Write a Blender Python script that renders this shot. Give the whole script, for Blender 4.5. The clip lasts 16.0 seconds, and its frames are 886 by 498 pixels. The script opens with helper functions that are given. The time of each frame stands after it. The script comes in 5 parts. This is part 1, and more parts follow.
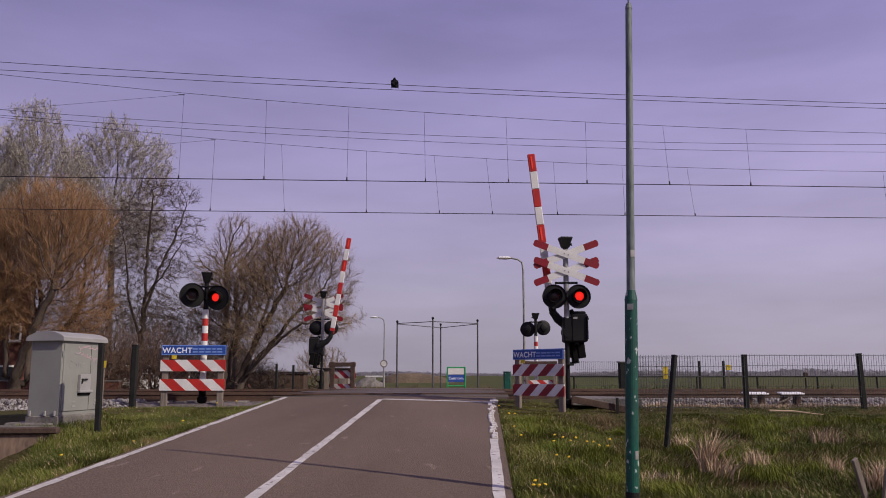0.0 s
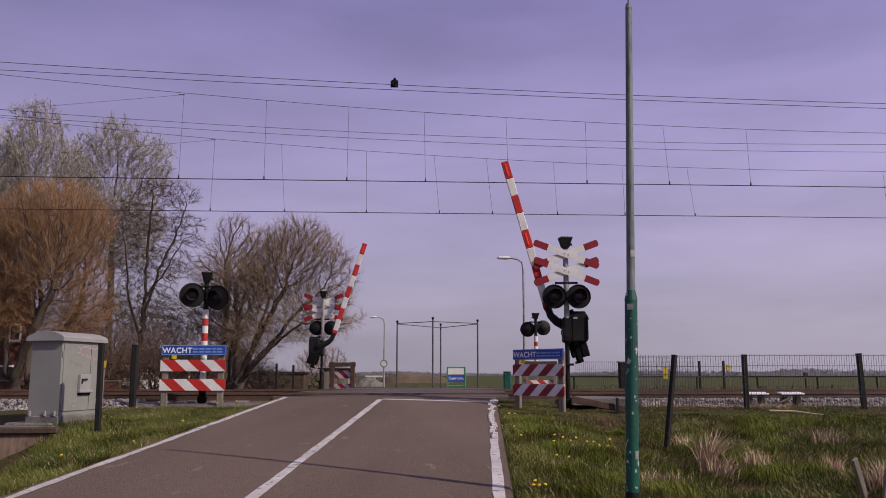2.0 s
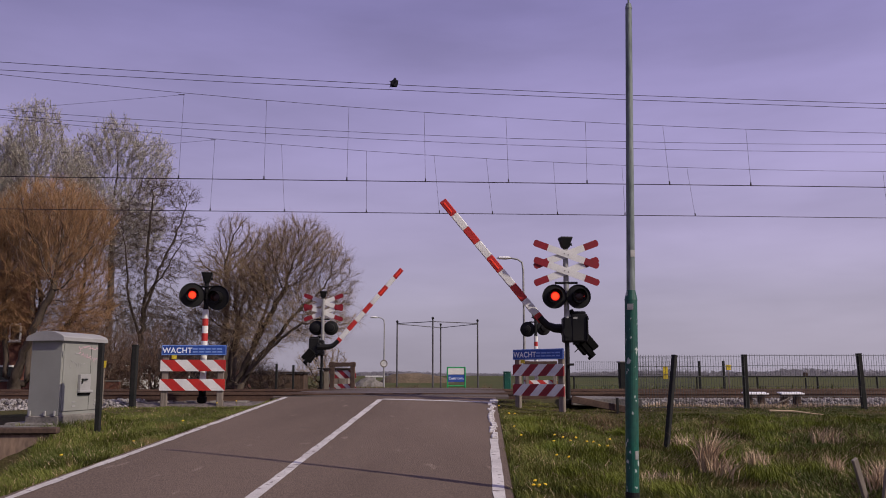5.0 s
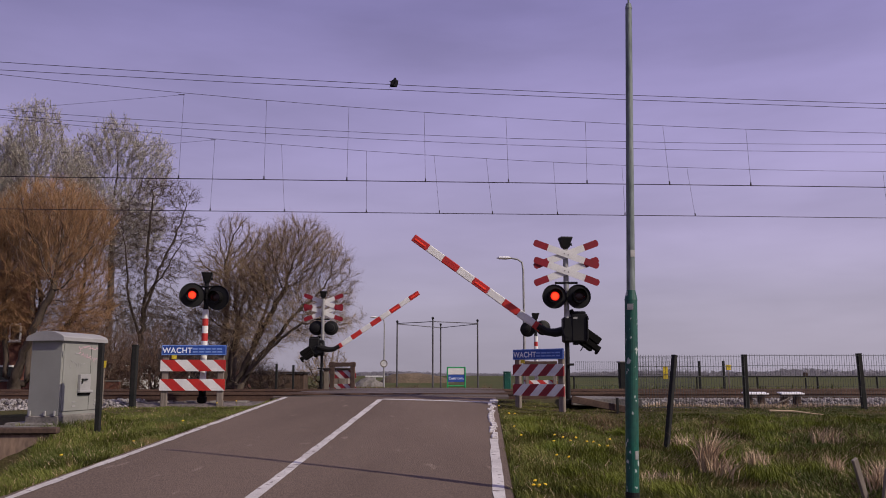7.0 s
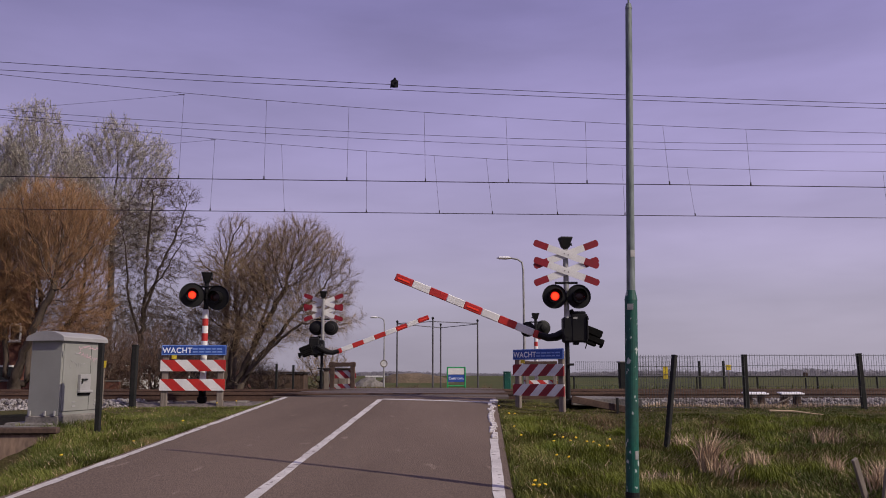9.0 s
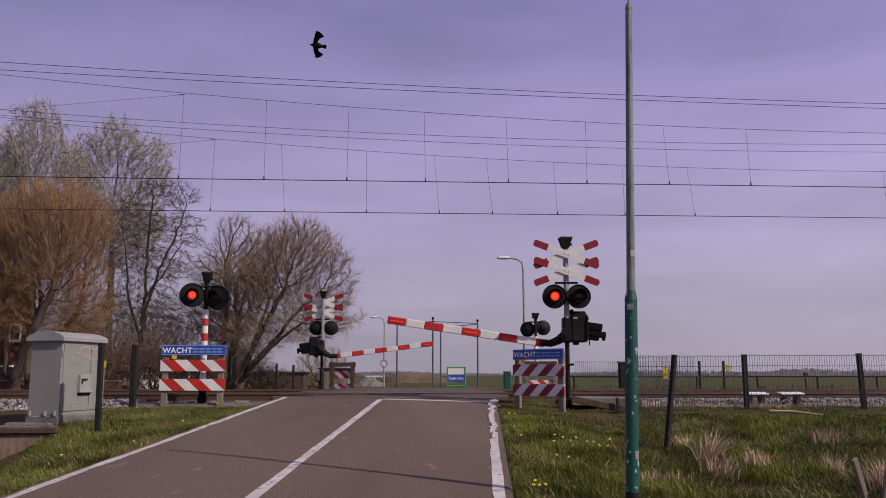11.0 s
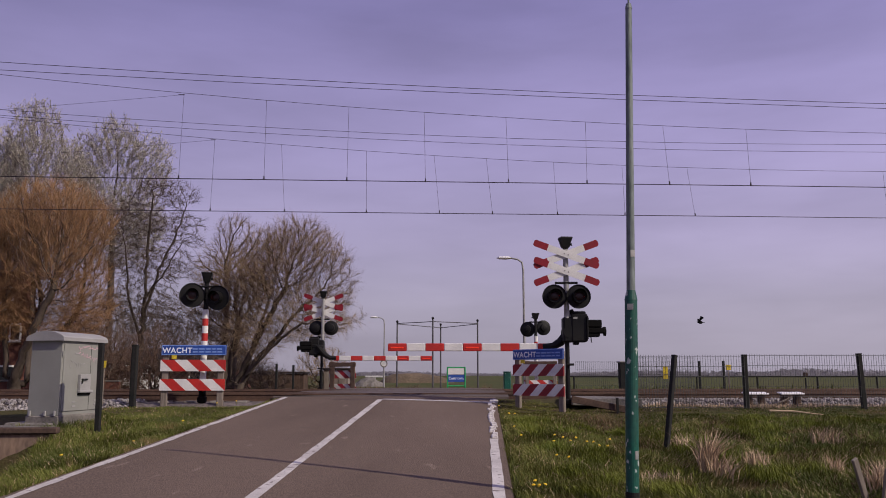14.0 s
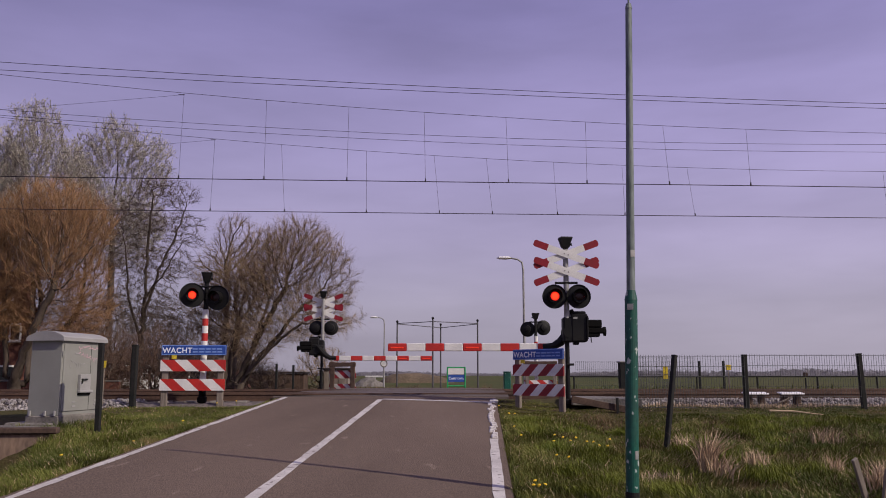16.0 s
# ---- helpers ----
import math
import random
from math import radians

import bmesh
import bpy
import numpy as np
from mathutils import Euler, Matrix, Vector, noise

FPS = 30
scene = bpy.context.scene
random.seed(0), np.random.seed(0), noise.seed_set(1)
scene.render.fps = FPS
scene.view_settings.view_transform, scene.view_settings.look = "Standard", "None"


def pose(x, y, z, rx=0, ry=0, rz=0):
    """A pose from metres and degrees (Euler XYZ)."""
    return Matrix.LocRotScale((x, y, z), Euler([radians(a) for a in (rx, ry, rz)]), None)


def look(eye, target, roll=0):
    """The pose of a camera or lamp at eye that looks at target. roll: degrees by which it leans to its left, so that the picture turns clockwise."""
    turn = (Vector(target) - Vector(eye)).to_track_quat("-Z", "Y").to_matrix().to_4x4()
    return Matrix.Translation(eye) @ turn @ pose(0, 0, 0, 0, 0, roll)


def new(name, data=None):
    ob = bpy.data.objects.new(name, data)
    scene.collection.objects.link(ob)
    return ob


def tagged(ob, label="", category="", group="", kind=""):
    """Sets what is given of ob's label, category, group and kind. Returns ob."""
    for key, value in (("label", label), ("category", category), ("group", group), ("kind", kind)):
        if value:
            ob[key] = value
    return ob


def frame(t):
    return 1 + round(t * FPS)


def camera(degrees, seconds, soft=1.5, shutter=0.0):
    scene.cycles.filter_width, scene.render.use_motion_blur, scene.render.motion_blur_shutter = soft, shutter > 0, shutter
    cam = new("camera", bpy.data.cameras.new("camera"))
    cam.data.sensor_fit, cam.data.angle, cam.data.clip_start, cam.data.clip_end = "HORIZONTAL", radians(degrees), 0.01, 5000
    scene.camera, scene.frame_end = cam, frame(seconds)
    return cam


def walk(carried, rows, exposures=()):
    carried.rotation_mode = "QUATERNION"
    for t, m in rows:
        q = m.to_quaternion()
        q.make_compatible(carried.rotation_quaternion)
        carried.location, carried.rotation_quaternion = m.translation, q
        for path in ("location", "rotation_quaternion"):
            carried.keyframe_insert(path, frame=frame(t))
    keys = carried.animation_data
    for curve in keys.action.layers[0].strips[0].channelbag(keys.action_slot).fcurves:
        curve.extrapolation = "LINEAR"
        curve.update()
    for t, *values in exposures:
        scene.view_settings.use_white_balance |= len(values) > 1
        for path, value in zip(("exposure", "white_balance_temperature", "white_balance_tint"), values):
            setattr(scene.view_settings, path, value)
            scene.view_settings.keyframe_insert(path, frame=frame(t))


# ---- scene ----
import collections

from mathutils import kdtree

cam = camera(56.82, 16.0, soft=0.95)
EYE = pose(0, 0, 1.7, 90 + 8.666, 0, 0)
walk(cam, [(0, EYE), (16, EYE)], exposures=[(0, 0.0, 6500, 10), (16, 0.0, 6500, 10)])

# ---- sky and sun ----
SUN_ELEV, SUN_AZ = radians(36.5), radians(120)   # azimuth clockwise from +y
world = bpy.data.worlds.new("world")
scene.world = world
world.use_nodes = True
wn, wl = world.node_tree.nodes, world.node_tree.links
wn.clear()
w_out, w_bg = wn.new("ShaderNodeOutputWorld"), wn.new("ShaderNodeBackground")
sky = wn.new("ShaderNodeTexSky")
sky.sky_type, sky.sun_disc, sky.sun_elevation, sky.sun_rotation = "NISHITA", False, SUN_ELEV, SUN_AZ
sky.dust_density = 3.0
sky_dim = wn.new("ShaderNodeVectorMath")
sky_dim.operation = "SCALE"
sky_dim.inputs["Scale"].default_value = 0.10
wl.new(sky.outputs[0], sky_dim.inputs[0])
w_co = wn.new("ShaderNodeTexCoord")
w_sep = wn.new("ShaderNodeSeparateXYZ")
wl.new(w_co.outputs["Generated"], w_sep.inputs[0])
veil = wn.new("ShaderNodeValToRGB")           # thin high cloud, from the horizon up
wl.new(w_sep.outputs["Z"], veil.inputs[0])
stops = [(0.0, (0.37, 0.335, 0.415)), (0.08, (0.395, 0.35, 0.475)), (0.16, (0.42, 0.36, 0.56)), (0.26, (0.395, 0.335, 0.59)), (0.42, (0.255, 0.218, 0.455)), (1.0, (0.20, 0.18, 0.38))]
veil.color_ramp.elements[0].position, veil.color_ramp.elements[1].position = stops[0][0], stops[-1][0]
veil.color_ramp.elements[0].color, veil.color_ramp.elements[1].color = (*stops[0][1], 1), (*stops[-1][1], 1)
for p, c in stops[1:-1]:
    veil.color_ramp.elements.new(p).color = (*c, 1)
w_map = wn.new("ShaderNodeMapping")
w_map.inputs["Scale"].default_value = (1.6, 1.6, 7.0)
w_map.inputs["Rotation"].default_value = (0.0, 0.12, 0.0)
wl.new(w_co.outputs["Generated"], w_map.inputs[0])
w_noise = wn.new("ShaderNodeTexNoise")
w_noise.inputs["Scale"].default_value, w_noise.inputs["Detail"].default_value, w_noise.inputs["Roughness"].default_value = 2.2, 6, 0.5
wl.new(w_map.outputs[0], w_noise.inputs["Vector"])
w_range = wn.new("ShaderNodeMapRange")
w_range.inputs["From Min"].default_value, w_range.inputs["From Max"].default_value = 0.3, 0.7
w_range.inputs["To Min"].default_value, w_range.inputs["To Max"].default_value = 0.88, 1.12
wl.new(w_noise.outputs[0], w_range.inputs[0])
w_side = wn.new("ShaderNodeMath")            # the sky is paler on the sun's side
w_side.operation = "MULTIPLY_ADD"
wl.new(w_sep.outputs["X"], w_side.inputs[0])
w_side.inputs[1].default_value, w_side.inputs[2].default_value = 0.19, 0.985
w_both = wn.new("ShaderNodeMath")
w_both.operation = "MULTIPLY"
wl.new(w_range.outputs[0], w_both.inputs[0])
wl.new(w_side.outputs[0], w_both.inputs[1])
cloud = wn.new("ShaderNodeVectorMath")
cloud.operation = "SCALE"
wl.new(veil.outputs[0], cloud.inputs[0])
wl.new(w_both.outputs[0], cloud.inputs["Scale"])
w_mix = wn.new("ShaderNodeMix")
w_mix.data_type = "RGBA"
w_mix.inputs[0].default_value = 0.88
wl.new(sky_dim.outputs[0], w_mix.inputs[6])
wl.new(cloud.outputs[0], w_mix.inputs[7])
wl.new(w_mix.outputs[2], w_bg.inputs[0])
w_bg.inputs[1].default_value = 1.0
wl.new(w_bg.outputs[0], w_out.inputs[0])

sun_lamp = bpy.data.lights.new("sun", "SUN")
sun_lamp.energy, sun_lamp.angle, sun_lamp.color = 3.3, radians(0.9), (1.0, 0.90, 0.76)
sun = new("sun", sun_lamp)
sun.matrix_world = look((0, 0, 40), (-math.sin(SUN_AZ) * math.cos(SUN_ELEV), -math.cos(SUN_AZ) * math.cos(SUN_ELEV), 40 - math.sin(SUN_ELEV)))


# ---- materials ----
def mat(name, c1, c2=None, scale=3.0, rough=0.75, metal=0.0, bump=0.15, fine=40.0, spread=0.25, island=0.0, objrand=0.0,
        spots=None, spot_scale=8.0, spot_cut=0.62, spec=0.4, glow=None, glow_power=0.0, stretch=(1, 1, 1), bump_dist=0.01):
    """Two scales of noise over two colours, fine relief, optional worn spots and per-piece variation."""
    m = bpy.data.materials.new(name)
    m.use_nodes = True
    n, l = m.node_tree.nodes, m.node_tree.links
    b = n["Principled BSDF"]
    c2 = c2 or tuple(v * 0.75 for v in c1)
    co = n.new("ShaderNodeTexCoord")
    mp = n.new("ShaderNodeMapping")
    mp.inputs["Scale"].default_value = stretch
    l.new(co.outputs["Object"], mp.inputs[0])

    def tex(s, detail=4):
        t = n.new("ShaderNodeTexNoise")
        t.inputs["Scale"].default_value, t.inputs["Detail"].default_value = s, detail
        l.new(mp.outputs[0], t.inputs["Vector"])
        return t

    def remap(src, a, z, lo, hi):
        r = n.new("ShaderNodeMapRange")
        for k, v in zip(("From Min", "From Max", "To Min", "To Max"), (a, z, lo, hi)):
            r.inputs[k].default_value = v
        l.new(src, r.inputs[0])
        return r.outputs[0]

    def mix(fac, a, c):
        x = n.new("ShaderNodeMix")
        x.data_type = "RGBA"
        l.new(fac, x.inputs[0])
        for s, v in ((6, a), (7, c)):
            if isinstance(v, tuple):
                x.inputs[s].default_value = (*v, 1)
            else:
                l.new(v, x.inputs[s])
        return x.outputs[2]

    big, small = tex(scale), tex(fine, 3)
    col = mix(remap(big.outputs[0], 0.35, 0.65, 0, 1), c1, c2)
    if spots:
        col = mix(remap(tex(spot_scale, 5).outputs[0], spot_cut, spot_cut + 0.04, 0, 1), col, spots)
    val = remap(small.outputs[0], 0.3, 0.7, 1 - spread, 1 + spread)
    hsv = n.new("ShaderNodeHueSaturation")
    l.new(col, hsv.inputs["Color"])
    l.new(val, hsv.inputs["Value"])
    col = hsv.outputs[0]
    for amount, src in ((island, "isl"), (objrand, "obj")):
        if amount:
            g = n.new("ShaderNodeNewGeometry" if src == "isl" else "ShaderNodeObjectInfo")
            o = g.outputs["Random Per Island" if src == "isl" else "Random"]
            h2 = n.new("ShaderNodeHueSaturation")
            l.new(col, h2.inputs["Color"])
            l.new(remap(o, 0, 1, 1 - amount, 1 + amount), h2.inputs["Value"])
            col = h2.outputs[0]
    l.new(col, b.inputs["Base Color"])
    b.inputs["Specular IOR Level"].default_value = spec
    b.inputs["Roughness"].default_value, b.inputs["Metallic"].default_value = rough, metal
    l.new(remap(big.outputs[0], 0.3, 0.7, max(rough - 0.1, 0.05), min(rough + 0.1, 1)), b.inputs["Roughness"])
    if bump:
        bp = n.new("ShaderNodeBump")
        bp.inputs["Strength"].default_value, bp.inputs["Distance"].default_value = bump, bump_dist
        l.new(small.outputs[0], bp.inputs["Height"])
        l.new(bp.outputs[0], b.inputs["Normal"])
    if glow:
        b.inputs["Emission Color"].default_value, b.inputs["Emission Strength"].default_value = (*glow, 1), glow_power
    return m


ASPHALT = mat("asphalt", (0.157, 0.113, 0.088), (0.124, 0.089, 0.070), 0.5, 0.95, bump=0.5, fine=70, spread=0.30, spec=0.2, stretch=(1, 0.3, 1), spots=(0.195, 0.145, 0.118), spot_scale=6, spot_cut=0.66)
DECK = mat("crossing_deck", (0.115, 0.09, 0.08), (0.085, 0.068, 0.062), 0.8, 0.85, bump=0.4, fine=50)
LINE = mat("road_paint", (0.62, 0.58, 0.55), (0.46, 0.42, 0.40), 2.5, 0.7, bump=0.3, fine=60, spread=0.12, spots=(0.20, 0.165, 0.155), spot_scale=9, spot_cut=0.60)
SOIL = mat("soil_and_turf", (0.055, 0.055, 0.018), (0.085, 0.062, 0.034), 0.7, 0.95, bump=0.8, fine=18, spread=0.35, bump_dist=0.04, spec=0.08)
GRASS = mat("grass_blade", (0.145, 0.155, 0.036), (0.072, 0.088, 0.021), 0.8, 0.8, bump=0, spec=0.15, island=0.3, spots=(0.19, 0.145, 0.062), spot_scale=1.7, spot_cut=0.61, spread=0.1)
DRY = mat("dry_grass", (0.62, 0.47, 0.32), (0.42, 0.30, 0.19), 2.0, 0.85, bump=0, island=0.4)
VERGE = mat("short_verge_grass", (0.21, 0.185, 0.06), (0.14, 0.135, 0.038), 1.2, 0.85, bump=0, spec=0.1, island=0.45, spread=0.1)
LUSH = mat("lush_grass_blade", (0.185, 0.205, 0.034), (0.125, 0.15, 0.024), 0.9, 0.75, bump=0, spec=0.15, island=0.45, spread=0.1)
MATTED = mat("matted_dead_grass", (0.20, 0.135, 0.085), (0.14, 0.095, 0.06), 2.0, 0.9, bump=0, spec=0.1, island=0.4)
PETAL = mat("dandelion_petal", (0.80, 0.55, 0.02), (0.7, 0.45, 0.02), 5, 0.7, bump=0)
BALLAST = mat("ballast_stone", (0.32, 0.295, 0.29), (0.19, 0.165, 0.16), 1.5, 0.9, island=0.45, fine=30)
BALLAST_BED = mat("ballast_bed", (0.17, 0.14, 0.13), (0.11, 0.09, 0.085), 3, 0.95, bump=1.0, fine=14, spread=0.5, bump_dist=0.05)
RAIL = mat("rusted_rail", (0.105, 0.06, 0.04), (0.07, 0.04, 0.03), 2, 0.7, metal=0.2, fine=25)
SLEEPER = mat("sleeper", (0.22, 0.2, 0.18), (0.15, 0.13, 0.12), 2, 0.9)
BLACK = mat("black_paint", (0.008, 0.008, 0.009), (0.013, 0.012, 0.012), 4, 0.55, spec=0.2, fine=60, bump=0.1)
SOOT = mat("matt_black", (0.006, 0.006, 0.006), (0.009, 0.008, 0.008), 6, 0.9, spec=0.1)
GALV = mat("galvanised_steel", (0.36, 0.35, 0.34), (0.26, 0.25, 0.245), 6, 0.5, metal=0.3, fine=50, spread=0.1)
DARKGALV = mat("dull_dark_steel", (0.115, 0.11, 0.115), (0.08, 0.075, 0.08), 3, 0.6, metal=0.3, fine=30, bump=0.1)
GREYPOST = mat("weathered_post", (0.24, 0.2, 0.17), (0.15, 0.12, 0.10), 5, 0.9, bump=0.4, fine=30, stretch=(1, 1, 0.15))
DARKPOST = mat("dark_fence_post", (0.012, 0.013, 0.012), (0.022, 0.02, 0.019), 4, 0.7, spec=0.2)
WHITE = mat("white_sheeting", (0.74, 0.72, 0.70), (0.63, 0.61, 0.60), 3, 0.5, spread=0.06, bump=0.05)
RED = mat("red_sheeting", (0.50, 0.03, 0.022), (0.38, 0.022, 0.02), 3, 0.45, spread=0.1, bump=0.05)
DARKRED = mat("dull_red_sheeting", (0.26, 0.012, 0.022), (0.20, 0.010, 0.018), 3, 0.5, spread=0.1, bump=0.05)
BLUE = mat("blue_sign", (0.024, 0.078, 0.36), (0.02, 0.065, 0.30), 3, 0.45, spread=0.06, bump=0.03)
PALE = mat("sign_letter", (0.75, 0.78, 0.85), (0.68, 0.7, 0.78), 3, 0.5, spread=0.03, bump=0)
MIDBLUE = mat("sign_small_print", (0.22, 0.34, 0.68), (0.2, 0.3, 0.62), 3, 0.5, spread=0.03, bump=0)
CABINET = mat("grey_cabinet", (0.262, 0.260, 0.238), (0.225, 0.222, 0.205), 1.5, 0.6, spread=0.05, bump=0.04, fine=80)
CABLID = mat("cabinet_lid", (0.33, 0.32, 0.315), (0.28, 0.27, 0.27), 2, 0.6, spread=0.05, bump=0.04)
CONCRETE = mat("concrete", (0.20, 0.18, 0.165), (0.12, 0.108, 0.097), 2.5, 0.95, bump=0.5, fine=25)
RUSTWALL = mat("rusty_sheet_wall", (0.21, 0.14, 0.10), (0.15, 0.105, 0.085), 2, 0.9, bump=0.4, fine=20, stretch=(1, 1, 0.3))
GREENPOLE = mat("worn_green_paint", (0.006, 0.085, 0.058), (0.010, 0.062, 0.05), 3, 0.55, fine=30, spread=0.2, spots=(0.34, 0.38, 0.37), spot_scale=15, spot_cut=0.62, stretch=(1, 1, 0.7))
GREYPOLE = mat("grey_green_pole", (0.19, 0.215, 0.21), (0.11, 0.135, 0.13), 9, 0.6, metal=0.1, fine=40, stretch=(1, 1, 0.2))
LIT = mat("lit_red_lens", (0.5, 0.03, 0.01), None, 5, 0.4, bump=0, glow=(1.0, 0.050, 0.014), glow_power=1.6)
MIDLIT = mat("half_lit_red_lens", (0.4, 0.02, 0.01), None, 5, 0.4, bump=0, glow=(1.0, 0.022, 0.012), glow_power=0.95)
LITRIM = mat("lit_red_lens_rim", (0.4, 0.02, 0.01), None, 5, 0.4, bump=0, glow=(1.0, 0.020, 0.012), glow_power=0.75)
DIM = mat("faint_red_lens", (0.10, 0.008, 0.008), None, 5, 0.4, bump=0, glow=(1.0, 0.03, 0.03), glow_power=0.06)
LENS = mat("dark_red_lens", (0.03, 0.006, 0.006), None, 5, 0.3, bump=0)
LED = mat("red_boom_lamp", (0.6, 0.03, 0.01), None, 5, 0.4, bump=0, glow=(1.0, 0.06, 0.03), glow_power=0.3)
COPPER = mat("overhead_wire", (0.055, 0.04, 0.05), (0.04, 0.03, 0.04), 2, 0.6, metal=0.3, bump=0)
FEATHER = mat("black_feathers", (0.005, 0.005, 0.006), (0.008, 0.007, 0.009), 12, 0.8, spec=0.1)
BARK = mat("grey_brown_bark", (0.082, 0.060, 0.046), (0.052, 0.039, 0.031), 1.5, 0.95, bump=0.6, fine=12, stretch=(1, 1, 0.4))
TWIG_GREY = mat("grey_twigs", (0.27, 0.222, 0.19), (0.20, 0.16, 0.137), 0.4, 0.95, bump=0, island=0.35)
BUDS = mat("pale_green_buds", (0.43, 0.395, 0.335), (0.32, 0.29, 0.245), 0.5, 0.9, bump=0, island=0.35)
TWIG_DARK = mat("dark_twigs", (0.135, 0.10, 0.085), (0.10, 0.074, 0.062), 0.4, 0.95, bump=0, spec=0.1, island=0.3)
TWIG_ORANGE = mat("orange_willow_twigs", (0.34, 0.19, 0.092), (0.245, 0.138, 0.072), 0.4, 0.9, bump=0, island=0.35)
TWIG_TAN = mat("tan_willow_twigs", (0.285, 0.20, 0.125), (0.19, 0.13, 0.085), 0.4, 0.9, bump=0, island=0.35)
TWIG_RED = mat("reddish_twigs", (0.155, 0.095, 0.07), (0.11, 0.068, 0.052), 0.4, 0.95, bump=0, island=0.35)
BRICK = mat("red_brick_wall", (0.14, 0.055, 0.038), (0.10, 0.042, 0.032), 0.8, 0.9, bump=0.4, fine=16)
ROOF = mat("dark_roof_tiles", (0.035, 0.025, 0.025), (0.025, 0.02, 0.02), 2, 0.8)
FIELD = mat("meadow", (0.060, 0.074, 0.025), (0.092, 0.085, 0.038), 0.035, 0.95, bump=0.3, fine=2.0, spread=0.2, spec=0.05)
# pale grey-violet base colour paints in the haze of distance
HAZE_TINTED_WOOD = mat("haze_tinted_far_trees", (0.25, 0.235, 0.265), (0.22, 0.205, 0.235), 0.05, 1.0, bump=0, spec=0.0, island=0.06)
YELLOW = mat("yellow_plate", (0.65, 0.48, 0.03), (0.5, 0.36, 0.03), 6, 0.6)
GREENFRAME = mat("green_sign_frame", (0.02, 0.35, 0.10), (0.02, 0.28, 0.09), 5, 0.6)
PALEDULL = mat("dull_white_sheeting", (0.50, 0.47, 0.46), (0.40, 0.375, 0.36), 3, 0.6, spread=0.08, bump=0.05)
BRIGHTPLATE = mat("pale_metal_lid", (0.82, 0.80, 0.80), (0.7, 0.68, 0.68), 5, 0.45, spread=0.05)
DARKWOOD = mat("brown_timber", (0.09, 0.055, 0.04), (0.06, 0.038, 0.03), 3, 0.9, bump=0.3, fine=20)
MESHWIRE = mat("grey_fence_wire", (0.10, 0.105, 0.10), (0.07, 0.07, 0.07), 4, 0.6, metal=0.3, bump=0)


# ---- mesh helpers ----
def thing(name, label, category, m=None, group="", kind=""):
    ob = new(name)
    if m is not None:
        ob.matrix_basis = m
    return tagged(ob, label, category, group, kind)


def finish(bm, name, materials):
    bmesh.ops.recalc_face_normals(bm, faces=bm.faces[:])
    me = bpy.data.meshes.new(name)
    bm.to_mesh(me)
    bm.free()
    for m in (materials if isinstance(materials, (list, tuple)) else [materials]):
        me.materials.append(m)
    return me


def part(name, bm, material, parent=None, label="", smooth=False, m=None):
    """One mesh object under a thing or part; bm may also be a mesh that is shared."""
    me = bm if isinstance(bm, bpy.types.Mesh) else finish(bm, name, material)
    if smooth:
        for p in me.polygons:
            p.use_smooth = True
    ob = new(name, me)
    ob.parent = parent
    if m is not None:
        ob.matrix_basis = m
    return tagged(ob, label)


def add_box(bm, c, s, rot=None, bevel=0.0, mi=0):
    m = Matrix.Translation(c) @ (rot if rot is not None else Matrix()) @ Matrix.Diagonal((*s, 1))
    vs = bmesh.ops.create_cube(bm, size=1, matrix=m)["verts"]
    fs = {f for v in vs for f in v.link_faces}
    for f in fs:
        f.material_index = mi
    if bevel:
        es = {e for v in vs for e in v.link_edges}
        bmesh.ops.bevel(bm, geom=list(es), offset=bevel, segments=1, affect="EDGES", profile=0.5)
    return bm


def add_cyl(bm, a, b, r0, r1=None, seg=12, mi=0):
    a, b = Vector(a), Vector(b)
    d = b - a
    m = Matrix.Translation((a + b) / 2) @ d.to_track_quat("Z", "Y").to_matrix().to_4x4()
    vs = bmesh.ops.create_cone(bm, cap_ends=True, segments=seg, radius1=r0, radius2=r0 if r1 is None else r1, depth=d.length, matrix=m)["verts"]
    for f in {f for v in vs for f in v.link_faces}:
        f.material_index = mi
    return bm


def add_tube(bm, pts, radii, seg=8, mi=0):
    """A round tube along points, with one radius or one for each point."""
    pts = [Vector(p) for p in pts]
    radii = [radii] * len(pts) if isinstance(radii, (int, float)) else radii
    rings = []
    for i, p in enumerate(pts):
        d = (pts[min(i + 1, len(pts) - 1)] - pts[max(i - 1, 0)]).normalized()
        q = d.to_track_quat("Z", "Y")
        rings.append([bm.verts.new(p + q @ Vector((math.cos(k * math.tau / seg), math.sin(k * math.tau / seg), 0)) * radii[i]) for k in range(seg)])
    for r, s in zip(rings, rings[1:]):
        for k in range(seg):
            bm.faces.new((r[k], r[(k + 1) % seg], s[(k + 1) % seg], s[k])).material_index = mi
    bm.faces.new(rings[0][::-1]).material_index = mi
    bm.faces.new(rings[-1]).material_index = mi
    return bm


def add_lathe(bm, profile, seg=24, m=None, mi=0):
    """Turns (radius, height) pairs round z."""
    m = m or Matrix()
    rings = [[bm.verts.new(m @ Vector((r * math.cos(k * math.tau / seg), r * math.sin(k * math.tau / seg), z))) for k in range(seg)] for r, z in profile]
    for a, b in zip(rings, rings[1:]):
        for k in range(seg):
            bm.faces.new((a[k], a[(k + 1) % seg], b[(k + 1) % seg], b[k])).material_index = mi
    return bm


def B():
    return bmesh.new()


